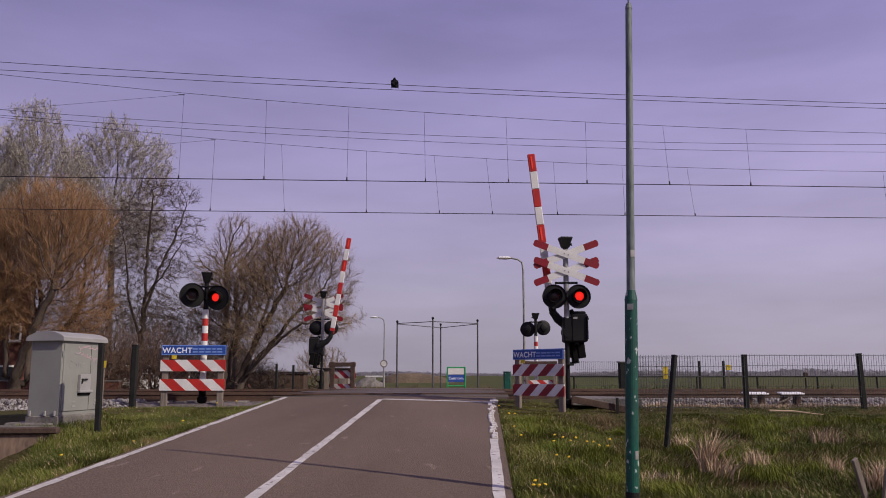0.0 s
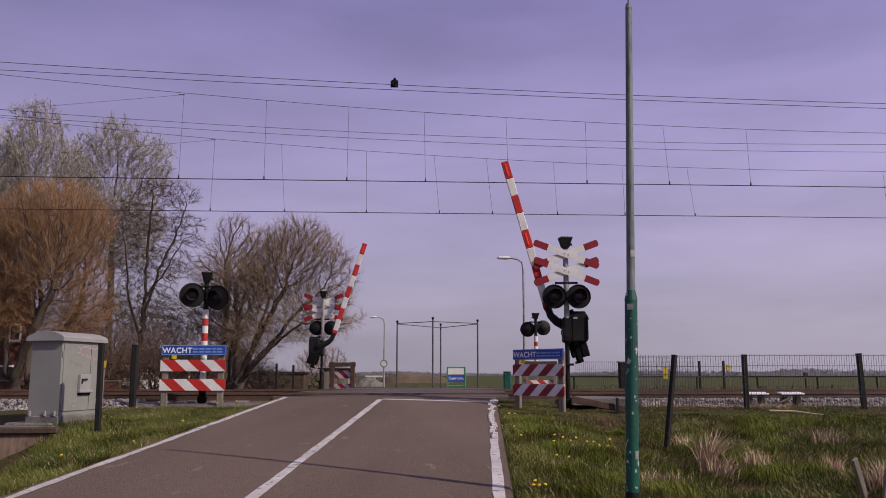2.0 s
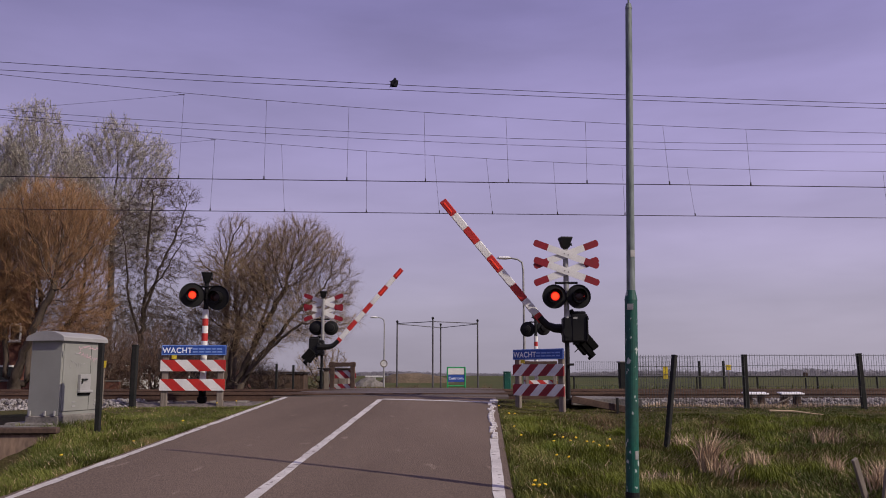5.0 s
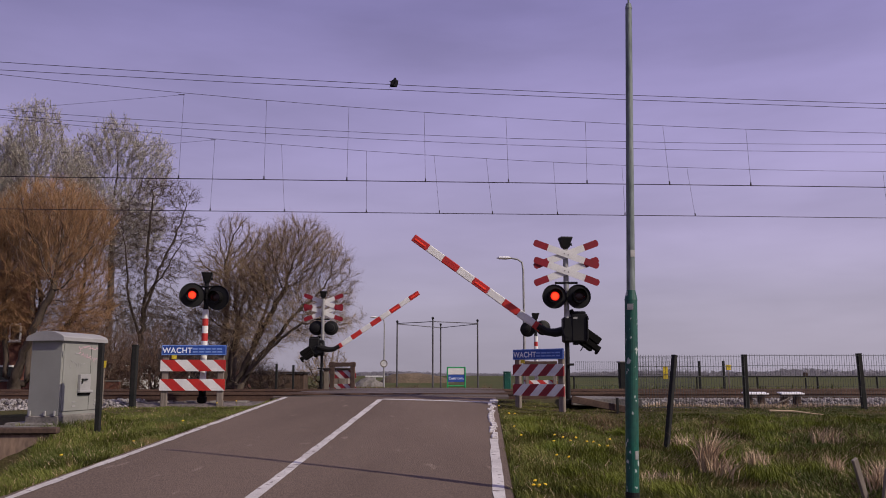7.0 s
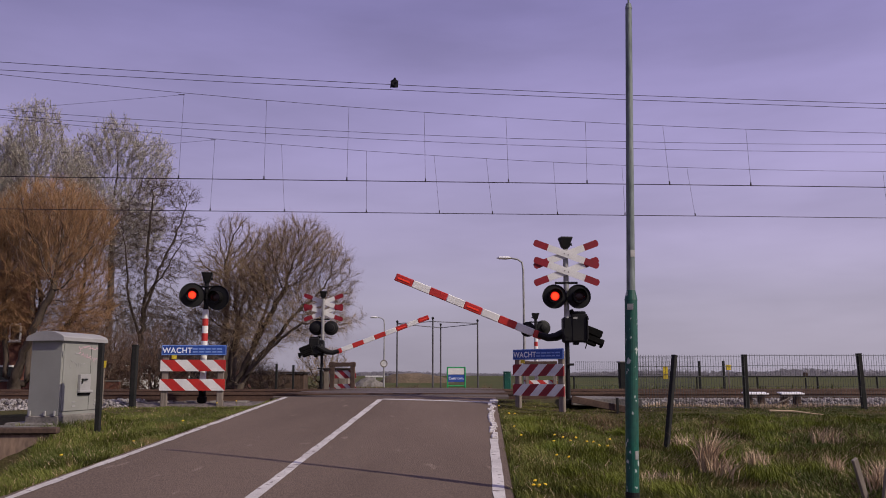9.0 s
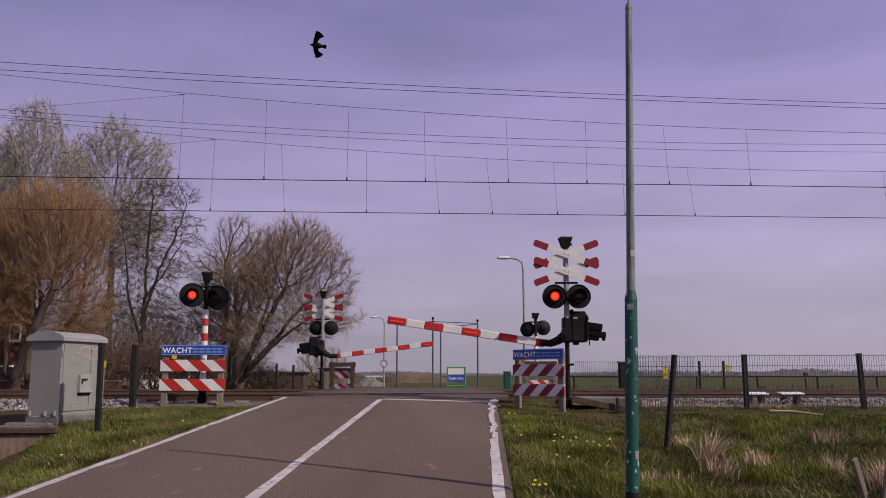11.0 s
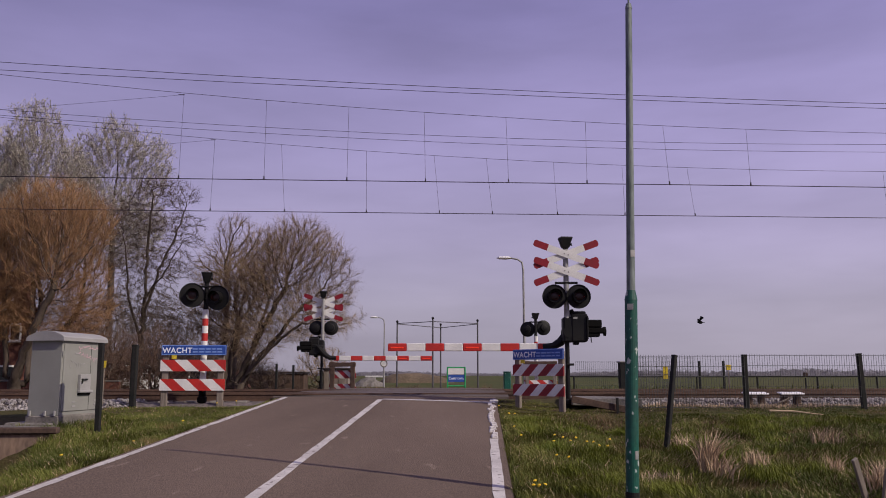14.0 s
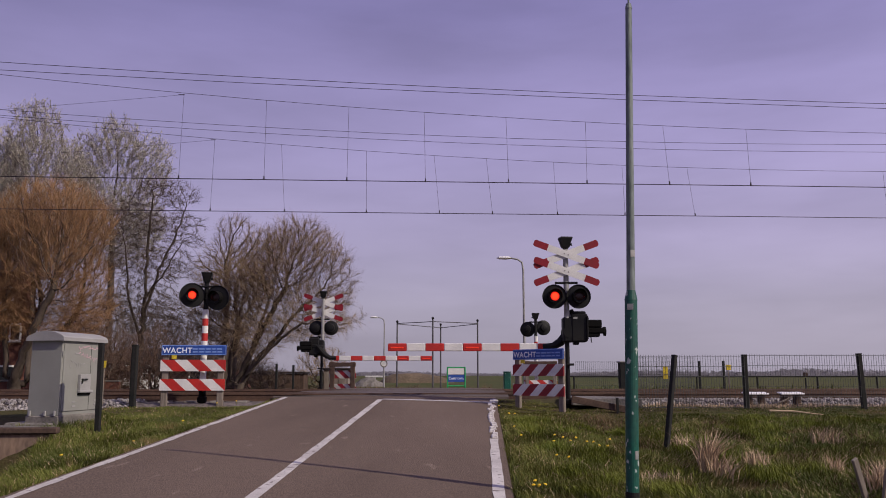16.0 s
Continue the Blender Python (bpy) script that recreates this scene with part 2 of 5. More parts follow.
def soup(name, verts, faces, material):
    """A mesh from arrays of corners and of equal-sized faces."""
    verts, faces = np.asarray(verts, np.float32), np.asarray(faces, np.int32)
    me = bpy.data.meshes.new(name)
    n, k = faces.shape
    me.vertices.add(len(verts))
    me.vertices.foreach_set("co", verts.ravel())
    me.loops.add(n * k)
    me.loops.foreach_set("vertex_index", faces.ravel())
    me.polygons.add(n)
    me.polygons.foreach_set("loop_start", np.arange(0, n * k, k, dtype=np.int32))
    me.update(calc_edges=True)
    me.materials.append(material)
    return me


def lettering(text, size, parent, m, material, name="lettering", spacing=1.0):
    cu = bpy.data.curves.new(name, "FONT")
    cu.body, cu.size, cu.extrude, cu.offset, cu.space_character = text, size, 0.0015, size * 0.022, spacing
    ob = bpy.data.objects.new(name, cu)
    scene.collection.objects.link(ob)
    me = bpy.data.meshes.new_from_object(ob)
    bpy.data.objects.remove(ob)
    me.materials.clear()
    me.materials.append(material)
    return part(name, me, material, parent, m=m)


def smooth(a, b, v):
    t = min(max((v - a) / (b - a), 0), 1)
    return t * t * (3 - 2 * t)


# ---- the lie of the land ----
def road_left(y):
    return -4.27 + 0.0485 * (y - 8.76)


def road_right(y):
    return 0.56 + 0.0485 * (y - 8.37)


def road_z(y):
    up = 0.058 * min(y, 20.0)
    if y > 20:
        up = 1.16 + 0.05 * smooth(19.9, 20.5, y) - 1.0 * smooth(27.8, 48, y)
    return up


def track_off(x, y):
    return y - 0.053 * x


def ground_z(x, y):
    o = track_off(x, y)
    near = 0.058 * min(y, 18.3) - 0.09
    if y < -5:
        near = 0.058 * -5 - 0.09
    z = near
    if o > 18.3:
        z = near + (0.80 - near) * smooth(18.3, 19.2, o)
        apron = smooth(-7.5, -7.0, x) * (1 - smooth(4.0, 4.6, x)) * (1 - smooth(20.0, 20.4, o))
        top = 0.058 * min(y, 20.2) - 0.06
        z += ((min(top, 0.94) if x < -3 else top) - z) * apron
    if o > 27:
        z = 0.80 + 0.25 * smooth(27, 29.5, o) - 1.0 * smooth(31, 46, o)
    far = math.hypot(x, y)
    bump = 0.05 * noise.noise((x * 0.9, y * 0.9, 0)) + 0.025 * noise.noise((x * 3, y * 3, 5))
    mid = (road_left(y) + road_right(y)) / 2
    off = abs(x - mid) - 2.55
    bump *= smooth(0.0, 1.2, off) * (1 - smooth(60, 120, far))
    if off < 0.6:
        z = road_z(y) - 0.05 - 0.25 * (1 - smooth(-0.5, 0.0, off)) if off < 0 else (road_z(y) - 0.05) * (1 - smooth(0, 0.6, off)) + z * smooth(0, 0.6, off)
    edge = -5.25 - 0.345 * (y - 10.5)      # hollow beside the road, held by the low wall
    if x < edge and 5 < y < 14:
        z -= 0.9 * smooth(0.0, 0.7, edge - x) * (1 - smooth(12.65, 12.8, y))
    if y < 17.2 and x > 0:
        side = (x - road_right(y) - 2.35) / 0.75
        z -= 0.24 * math.exp(-side * side) * smooth(12.6, 14.0, y) * (1 - smooth(15.6, 17.2, y))
    return z + bump


def spread_axis(lo, hi, step, far):
    a = list(np.arange(lo, hi + 1e-6, step))
    k = step
    while a[-1] < far:
        k *= 1.35
        a.append(a[-1] + k)
    k = step
    while a[0] > -far:
        k *= 1.35
        a.insert(0, a[0] - k)
    return a


def grid_mesh(name, xs, ys, zf, material):
    v = [(x, y, zf(x, y)) for y in ys for x in xs]
    w = len(xs)
    f = [(j * w + i, j * w + i + 1, (j + 1) * w + i + 1, (j + 1) * w + i) for j in range(len(ys) - 1) for i in range(w - 1)]
    return soup(name, v, f, material)


ground = part("ground", grid_mesh("ground", spread_axis(-14, 14, 0.25, 3500), spread_axis(2, 31, 0.25, 3500), ground_z, SOIL), SOIL, smooth=True)
tagged(ground, "uneven grassy ground reaching flat to the horizon", "ground", kind="structure")


# ---- road ----
def road_strip(name, x0, x1, y0, y1, step, lift, material, label="", kind="structure", thick=0.0):
    ys = list(np.arange(y0, y1 + 1e-6, step))
    bm = B()
    rows = []
    for y in ys:
        cols = [x0(y) + (x1(y) - x0(y)) * k / 8 for k in range(9)]
        rows.append([bm.verts.new((x, y, road_z(y) + lift + (0.02 * (1 - ((k - 4) / 4) ** 2)))) for k, x in enumerate(cols)])
    for a, b in zip(rows, rows[1:]):
        for k in range(8):
            bm.faces.new((a[k], a[k + 1], b[k + 1], b[k]))
    geo = bmesh.ops.extrude_face_region(bm, geom=bm.faces[:])
    for v in [g for g in geo["geom"] if isinstance(g, bmesh.types.BMVert)]:
        v.co.z -= 0.2
    ob = part(name, bm, material, smooth=False)
    return tagged(ob, label, "road", kind=kind)


road_strip("road", lambda y: road_left(y) - 0.12, lambda y: road_right(y) + 0.14, -6, 19.9, 0.7, 0, ASPHALT, "worn reddish grey asphalt road rising to the crossing")
road_strip("crossing_surface", lambda y: road_left(y) - 0.35, lambda y: road_right(y) + 0.45, 19.92, 27.9, 0.4, 0.003, DECK, "dark level crossing deck between the rails")
road_strip("road", lambda y: road_left(y) - 0.12, lambda y: road_right(y) + 0.14, 27.92, 60, 1.0, 0, ASPHALT, "asphalt road falling away behind the crossing")


def road_crown(x, y):
    l, r = road_left(y) - 0.12, road_right(y) + 0.14
    return road_z(y) + 0.02 * (1 - ((x - l) / (r - l) * 2 - 1) ** 2)


def painted(name, pts, width, label, material=LINE, lift=0.005, parent=None, ragged=0.012, step=0.3):
    """A ribbon of paint that lies on the road along points."""
    bm = B()
    rnd = random.Random(name + str(pts[0]))
    prev = None
    for (xa, ya), (xb, yb) in zip(pts, pts[1:]):
        d = Vector((xb - xa, yb - ya)).normalized()
        n2 = Vector((d.y, -d.x))
        count = max(2, int(math.hypot(xb - xa, yb - ya) / step))
        for i in range(count + 1):
            x, y = xa + (xb - xa) * i / count, ya + (yb - ya) * i / count
            w = width / 2 + rnd.uniform(-ragged, ragged)
            u = rnd.uniform(-ragged, ragged)
            row = [bm.verts.new((x + n2.x * k, y + n2.y * k, road_crown(x + n2.x * k, y + n2.y * k) + lift)) for k in (-w + u, 0, w + u)]
            if prev:
                bm.faces.new((prev[0], prev[1], row[1], row[0]))
                bm.faces.new((prev[1], prev[2], row[2], row[1]))
            prev = row
    return tagged(part(name, bm, material), label, "road marking", kind="structure")


painted("edge_line", [(road_left(y) + 0.0, y) for y in (-6, 2, 8, 14, 19.8)], 0.11, "worn white painted line on the road edge")
painted("edge_line", [(road_right(y) - 0.0, y) for y in (-6, 2, 8, 12.6)], 0.12, "worn white painted line beside the verge", ragged=0.005)
painted("centre_line", [(-1.855 + 0.0412 * (y - 8.66), y) for y in (6.5, 14, 19.0)], 0.125, "worn white centre line", ragged=0.006)
painted("stop_line", [(-1.40, 19.06), (1.03, 18.46)], 0.20, "worn white stop line before the crossing")


# ---- railway ----
def track_point(s, off, z):
    """A point s metres along the line and off metres from its datum."""
    return Vector((s, off + 0.053 * s, z))


def sweep(name, profile, s0, s1, off, material, parent=None, label=""):
    bm = B()
    ends = [[bm.verts.new(track_point(s, off + a, z)) for a, z in profile] for s in (s0, s1)]
    n = len(profile)
    for k in range(n):
        bm.faces.new((ends[0][k], ends[0][(k + 1) % n], ends[1][(k + 1) % n], ends[1][k]))
    bm.faces.new(ends[0][::-1])
    bm.faces.new(ends[1])
    return part(name, bm, material, parent, label)


bed = sweep("ballast_bed", [(-2.45, 0.72), (-1.45, 1.03), (5.6, 1.03), (6.6, 0.7)], -120, 120, 21.0, BALLAST_BED)
tagged(bed, "grey ballast bed under two railway tracks", "ballast", kind="structure")
RAIL_PROFILE = [(-0.07, 1.05), (0.07, 1.05), (0.07, 1.065), (0.012, 1.085), (0.012, 1.19), (0.036, 1.20), (0.034, 1.236), (-0.034, 1.236), (-0.036, 1.20), (-0.012, 1.19), (-0.012, 1.085), (-0.07, 1.065)]
sleeper_bm = B()
add_box(sleeper_bm, (0, 0, 0), (0.26, 2.5, 0.14), bevel=0.02)
sleeper_mesh = finish(sleeper_bm, "sleeper", SLEEPER)
for off in (21.0, 25.1):
    track = thing("railway_track", "railway track with rusty brown rails on sleepers in ballast", "railway track", group="railway tracks", kind="structure")
    for side in (-0.75, 0.75):
        sweep("rail", RAIL_PROFILE, -120, 120, off + side, RAIL, track, "rusty brown steel rail")
    for k in range(70):
        s = -21 + 0.6 * k
        if -4.5 < s < 2.6:
            continue
        part("sleeper", sleeper_mesh, SLEEPER, track, m=Matrix.Translation(track_point(s, off, 1.0)) @ pose(0, 0, 0, 0, 0, 3.03))


def stones(name, count, s_range, o_range, zf, size, material, label, seed):
    rs = np.random.RandomState(seed)
    s = rs.uniform(*s_range, count)
    o = rs.uniform(*o_range, count)
    z = np.array([zf(q) for q in o])
    c = np.stack([s, o + 0.053 * s, z + rs.uniform(-0.01, 0.03, count)], 1)
    octa = np.array([(1, 0, 0), (-1, 0, 0), (0, 1, 0), (0, -1, 0), (0, 0, 1), (0, 0, -1)], float)
    tri = np.array([(0, 2, 4), (2, 1, 4), (1, 3, 4), (3, 0, 4), (2, 0, 5), (1, 2, 5), (3, 1, 5), (0, 3, 5)])
    r = rs.uniform(*size, (count, 1, 1)) * rs.uniform(0.6, 1.3, (count, 6, 1))
    ang = rs.uniform(0, math.tau, count)
    rot = np.zeros((count, 3, 3))
    rot[:, 0, 0], rot[:, 0, 1], rot[:, 1, 0], rot[:, 1, 1], rot[:, 2, 2] = np.cos(ang), -np.sin(ang), np.sin(ang), np.cos(ang), 1
    tilt = rs.uniform(-0.8, 0.8, count)
    rx = np.zeros((count, 3, 3))
    rx[:, 0, 0], rx[:, 1, 1], rx[:, 1, 2], rx[:, 2, 1], rx[:, 2, 2] = 1, np.cos(tilt), -np.sin(tilt), np.sin(tilt), np.cos(tilt)
    v = np.einsum("nij,nkj->nki", rot @ rx, octa[None] * r) + c[:, None]
    f = (tri[None] + 6 * np.arange(count)[:, None, None]).reshape(-1, 3)
    f = f[~((c[:, 0] > -5.0 - 2.1 * (c[:, 1] < 20.2)) & (c[:, 0] < 2.3 + 2.0 * (c[:, 1] < 20.4)))[np.repeat(np.arange(count), 8)]]
    return tagged(part(name, soup(name, v.reshape(-1, 3), f, material), material), label, "ballast", kind="stuff")


stones("ballast_stones", 15000, (-18, 19), (18.55, 20.2), lambda o: 0.72 + 0.34 * min((o - 18.55) / 1.0, 1), (0.025, 0.055), BALLAST, "loose grey crushed ballast stones", 3)
stones("ballast_stones", 5000, (-18, 19), (20.2, 24.4), lambda o: 1.06, (0.025, 0.05), BALLAST, "loose grey crushed ballast stones between the rails", 4)


# ---- overhead line ----
def wire_tube(name, off, heights, r, parent, s0=-60, s1=60, label=""):
    """heights: z at -11, 0 and +11 m along the line, carried on as a parabola that levels out far off."""
    a, b, c = heights
    q, l = (a + c - 2 * b) / 242, (c - a) / 22
    pts = []
    for k in range(49):
        s = s0 + (s1 - s0) * k / 48
        e = max(-30.0, min(16.0, s))
        pts.append(track_point(s, off, b + l * e + q * e * e))
    return part(name, add_tube(B(), pts, r, 6), COPPER, parent, label)


def catenary(off, contact, carrier, droppers, group):
    t = thing("overhead_line", "thin dark overhead contact wire hung from a carrier wire", "overhead wire", group=group)
    wire_tube("contact_wire", off, (contact,) * 3, 0.0115, t)
    wire_tube("carrier_wire", off, carrier, 0.006, t)
    a, b, c = carrier
    q, l = (a + c - 2 * b) / 242, (c - a) / 22
    for s, lean in droppers:
        top = track_point(s, off, b + l * s + q * s * s)
        foot = track_point(s + lean, off, contact)
        d = part("dropper", add_tube(B(), [foot, top], 0.0042, 5), COPPER, t)
        part("clamp", add_box(B(), foot + Vector((0, 0, 0.045)), (0.03, 0.03, 0.09)), COPPER, d)
    return t


catenary(21.0, 6.685, (9.35, 8.545, 8.205), [(-6.80, -0.03), (-4.65, 0), (-2.49, -0.02), (-0.5, 0.04), (1.68, 0.05), (3.82, 0), (5.92, 0.12), (8.2, 0.05)], "overhead lines")
catenary(25.1, 6.65, (9.27, 8.49, 8.18), [(-9.6, 0.0), (-7.11, -0.05), (-5.05, 0.15), (-2.4, 0.02), (-0.28, 0.17), (1.37, 0.18), (3.5, 0.1), (5.7, 0.05), (7.8, 0.2), (14.25, 0.05)], "overhead lines")
for off, h in ((19.5, (9.18, 8.74, 8.515)), (19.5, (8.98, 8.61, 8.39)), (27.0, (10.16, 9.715, 9.60)), (27.0, (9.96, 9.49, 9.34))):
    t = thing("feeder_wire", "thin dark feeder wire strung high along the railway", "overhead wire", group="feeder wires")
    wire_tube("cable", off, h, 0.0068, t)
# pull-off wires at the carriers
for off, s, z, dz in ((21.0, -6.8, 8.94, -0.75), (25.1, -7.1, 8.91, -0.75)):
    t = thing("pull_off_wire", "slack tie wire clamped to the carrier wire", "overhead wire")
    part("wire", add_tube(B(), [track_point(s, off, z), track_point(s - 4, off + 0.02, z - 0.42), track_point(s - 8, off + 0.04, z + dz), track_point(s - 20, off + 0.1, z + dz * 2.1)], 0.004, 5), COPPER, t)
    part("clamp", add_box(B(), track_point(s - 0.06, off, z), (0.16, 0.022, 0.022), bevel=0.006), COPPER, t)


# ---- crossing signals ----
def striped_bar(bm, length, height, thick, n, lean, z0, y0=0.0):
    """Slanting stripes, cut off square at both ends, side by side from -length/2."""
    step = length / n
    k = -3
    while k * step < length + abs(lean):
        quad = [(k * step, 0), ((k + 1) * step, 0), ((k + 1) * step + lean, height), (k * step + lean, height)]
        for lim, sign in ((0, 1), (length, -1)):
            out = []
            for (xa, za), (xb, zb) in zip(quad, quad[1:] + quad[:1]):
                ia, ib = sign * (xa - lim) >= 0, sign * (xb - lim) >= 0
                if ia:
                    out.append((xa, za))
                if ia != ib:
                    f = (lim - xa) / (xb - xa)
                    out.append((lim, za + f * (zb - za)))
            quad = out
            if not quad:
                break
        if len(quad) > 2:
            front = [bm.verts.new((x - length / 2, y0 - thick / 2, z0 + z)) for x, z in quad]
            back = [bm.verts.new((x - length / 2, y0 + thick / 2, z0 + z)) for x, z in quad]
            m = len(quad)
            try:
                fs = [bm.faces.new(front), bm.faces.new(back[::-1])] + [bm.faces.new((front[i], back[i], back[(i + 1) % m], front[(i + 1) % m])) for i in range(m)]
                for f in fs:
                    f.material_index = k % 2
            except ValueError:
                pass
        k += 1
    return bm


def red_lamp(parent, x, y, z, turn, r=0.262):
    """A black round backing with a hood, and an added drum that turns its dark, lit, faint and half-lit lens forward to
    imitate flashing.
    """
    m = pose(x, y, z, 0, 0, turn)
    bm = B()
    add_lathe(bm, [(0.100, -0.138), (0.14, -0.142), (0.142, -0.02), (r - 0.03, -0.012), (r, -0.02), (r + 0.004, -0.035), (r, 0.02), (r - 0.06, 0.045), (0.15, 0.06), (0.14, 0.16), (0.05, 0.18), (0.001, 0.18)], 32, pose(0, 0, 0, -90))
    lamp = part("red_lamp", bm, BLACK, parent, "round black warning lamp with a red lens", smooth=False, m=m)
    hood = B()
    rings = []
    for k in range(25):
        a = radians(-40 + 260 * k / 24)
        depth = 0.24 * (0.45 + 0.55 * math.sin((a + radians(40)) / radians(260) * math.pi))
        rings.append([hood.verts.new((rr * math.cos(a), yy, rr * math.sin(a))) for rr, yy in ((0.143, -0.03), (0.147, -0.06 - depth), (0.153, -0.06 - depth), (0.153, -0.03))])
    for a, b in zip(rings, rings[1:]):
        for i in range(4):
            hood.faces.new((a[i], a[(i + 1) % 4], b[(i + 1) % 4], b[i]))
    part("hood", hood, SOOT, lamp)
    # added drum: lenses of differing glow stand in for the lamp switching
    drum = B()
    for k in range(4):
        mm = pose(0, 0, 0, 0, 0, 90 * k) @ pose(0, -0.101, 0, 90)
        add_lathe(drum, [(0.001, 0.014), (0.05, 0.011), (0.078, 0.005)], 20, mm, mi=k)
        add_lathe(drum, [(0.078, 0.005), (0.098, 0.0)], 20, mm, mi=(0, 5, 2, 5)[k])
        add_lathe(drum, [(0.098, 0.0), (0.1, -0.001), (0.1, -0.012), (0.03, -0.03), (0.001, -0.03)], 20, mm, mi=4)
    return part("lens_drum", drum, [LENS, LIT, DIM, MIDLIT, SOOT, LITRIM], lamp, m=pose(0, -0.02, 0))


def bell(parent, z, turn=8):
    bm = B()
    add_cyl(bm, (0, 0, z - 0.06), (0, 0, z), 0.05, 0.075, 10)
    add_cyl(bm, (0, 0, z), (0, 0, z + 0.21), 0.105, 0.185, 4)
    add_cyl(bm, (0, 0, z + 0.21), (0, 0, z + 0.235), 0.19, 0.18, 4)
    add_box(bm, (0.07, -0.11, z + 0.07), (0.05, 0.02, 0.05))
    return part("warning_bell", bm, BLACK, parent, "black box-shaped warning bell", m=pose(0, 0, 0, 0, 0, 45 + turn))


def cross_board(parent, z, rise, y):
    """One arm of the double cross, with red ends."""
    L, h = 1.52, 0.15
    bm = B()
    for x0, x1, mi in ((-L / 2, -L / 2 + 0.33, 1), (-L / 2 + 0.33, L / 2 - 0.33, 0), (L / 2 - 0.33, L / 2, 1)):
        c = 0.035
        ring = [(x0, -h / 2), (x1, -h / 2), (x1, h / 2), (x0, h / 2)]
        if mi and x0 < 0:
            ring = [(x0, -h / 2 + c), (x0 + c, -h / 2), (x1, -h / 2), (x1, h / 2), (x0 + c, h / 2), (x0, h / 2 - c)]
        elif mi:
            ring = [(x0, -h / 2), (x1 - c, -h / 2), (x1, -h / 2 + c), (x1, h / 2 - c), (x1 - c, h / 2), (x0, h / 2)]
        f = [bm.verts.new((x, -0.006, v)) for x, v in ring]
        b = [bm.verts.new((x, 0.006, v)) for x, v in ring]
        n = len(ring)
        for face in [bm.faces.new(f), bm.faces.new(b[::-1])] + [bm.faces.new((f[i], b[i], b[(i + 1) % n], f[(i + 1) % n])) for i in range(n)]:
            face.material_index = mi
    return part("cross_board", bm, [WHITE, DARKRED], parent, "white board with dark red ends", m=pose(0, y, z, 0, rise, 0))


PIVOT = (0.151, 0.30, 1.622)
FAR_PIVOT = (0.105, 0.30, 1.605)


def barrier_signal(m, label, lit_bands, pivot):
    t = thing("barrier_signal", label, "railway barrier", m, group="barrier signals")
    part("post", add_cyl(B(), (0, 0, 1.5), (0, 0, 3.42), 0.062, 0.058, 16), GALV, t, "grey galvanised post", smooth=False)
    low = B()
    add_cyl(low, (0, 0.05, -0.1), (0, 0.05, 1.5), 0.05, 0.05, 12)
    add_box(low, (0.02, 0.05, 0.05), (0.30, 0.30, 0.12), bevel=0.02)
    add_box(low, (0.05, 0.05, 0.85), (0.16, 0.2, 0.05), bevel=0.01)
    part("base_column", low, BLACK, t, "black lower column on a foot")
    bell(t, 3.42)
    for z, rise, y in ((3.26, 20.5, -0.108), (2.88, 20.5, -0.108), (3.26, -20.5, -0.082), (2.88, -20.5, -0.082)):
        board = cross_board(t, z, rise, y)
        if rise > 0:
            for q in (-0.045, 0.045):
                part("bolt", add_cyl(B(), (q, -0.014, 0), (q, -0.004, 0), 0.016, 0.016, 8), GALV, board)
    arm = B()
    add_box(arm, (0, -0.03, 2.63), (0.5, 0.06, 0.05), bevel=0.01)
    add_box(arm, (0, -0.03, 2.35), (0.12, 0.14, 0.12), bevel=0.02)
    part("lamp_bracket", arm, BLACK, t)
    lamps = [red_lamp(t, x, -0.13, 2.32, 0) for x in (-0.285, 0.245)]
    gear = B()
    add_box(gear, (0.26, 0.12, 1.66), (0.36, 0.42, 0.62), bevel=0.03)
    add_box(gear, (0.02, 0.10, 1.62), (0.22, 0.34, 0.56), bevel=0.04)
    add_box(gear, (0.26, 0.12, 1.99), (0.30, 0.36, 0.06), bevel=0.02)
    add_cyl(gear, (0.05, 0.1, 2.0), (0.16, 0.1, 2.04), 0.05, 0.04, 10)
    add_box(gear, (0.43, 0.02, 1.66), (0.03, 0.3, 0.5), bevel=0.008)
    add_cyl(gear, (0.04, -0.08, 1.57), (0.04, 0.36, 1.57), 0.13, 0.13, 16)
    add_box(gear, (0.2, 0.1, 1.33), (0.12, 0.2, 0.08), bevel=0.02)
    g = part("gear_box", gear, BLACK, t, "black barrier drive housing", m=pose(0, 0, pivot[2] - 1.635))
    part("hinge", add_box(B(), (0.44, -0.1, 1.85), (0.035, 0.04, 0.06), bevel=0.005), SOOT, g)
    part("type_plate", add_box(B(), (0.17, -0.093, 1.87), (0.09, 0.006, 0.045)), GALV, g)
    # the swinging arm, with its origin on the pivot
    root = B()
    add_tube(root, [(0.0, 0, 0.02), (-0.12, 0, -0.12), (-0.27, 0, -0.28), (-0.43, 0, -0.37), (-0.66, 0, -0.385)], [0.12, 0.11, 0.10, 0.085, 0.075], 10)
    add_box(root, (-0.05, 0, -0.02), (0.26, 0.16, 0.24), bevel=0.05)
    add_box(root, (0.3, 0, 0.05), (0.5, 0.10, 0.12), bevel=0.02)
    swing = part("barrier_arm", root, BLACK, t, "black cranked arm carrying the boom", m=pose(*pivot))
    edges = [-4.095 + 0.4165 * k for k in range(9)] + [-0.565]
    for k, (a, b) in enumerate(zip(edges, edges[1:])):
        part("boom_band", add_box(B(), ((a + b) / 2, 0, -0.39), (abs(b - a) - 0.002, 0.055, 0.172), bevel=0.014), WHITE if k % 2 else RED, swing, "white boom band" if k % 2 else "red boom band")
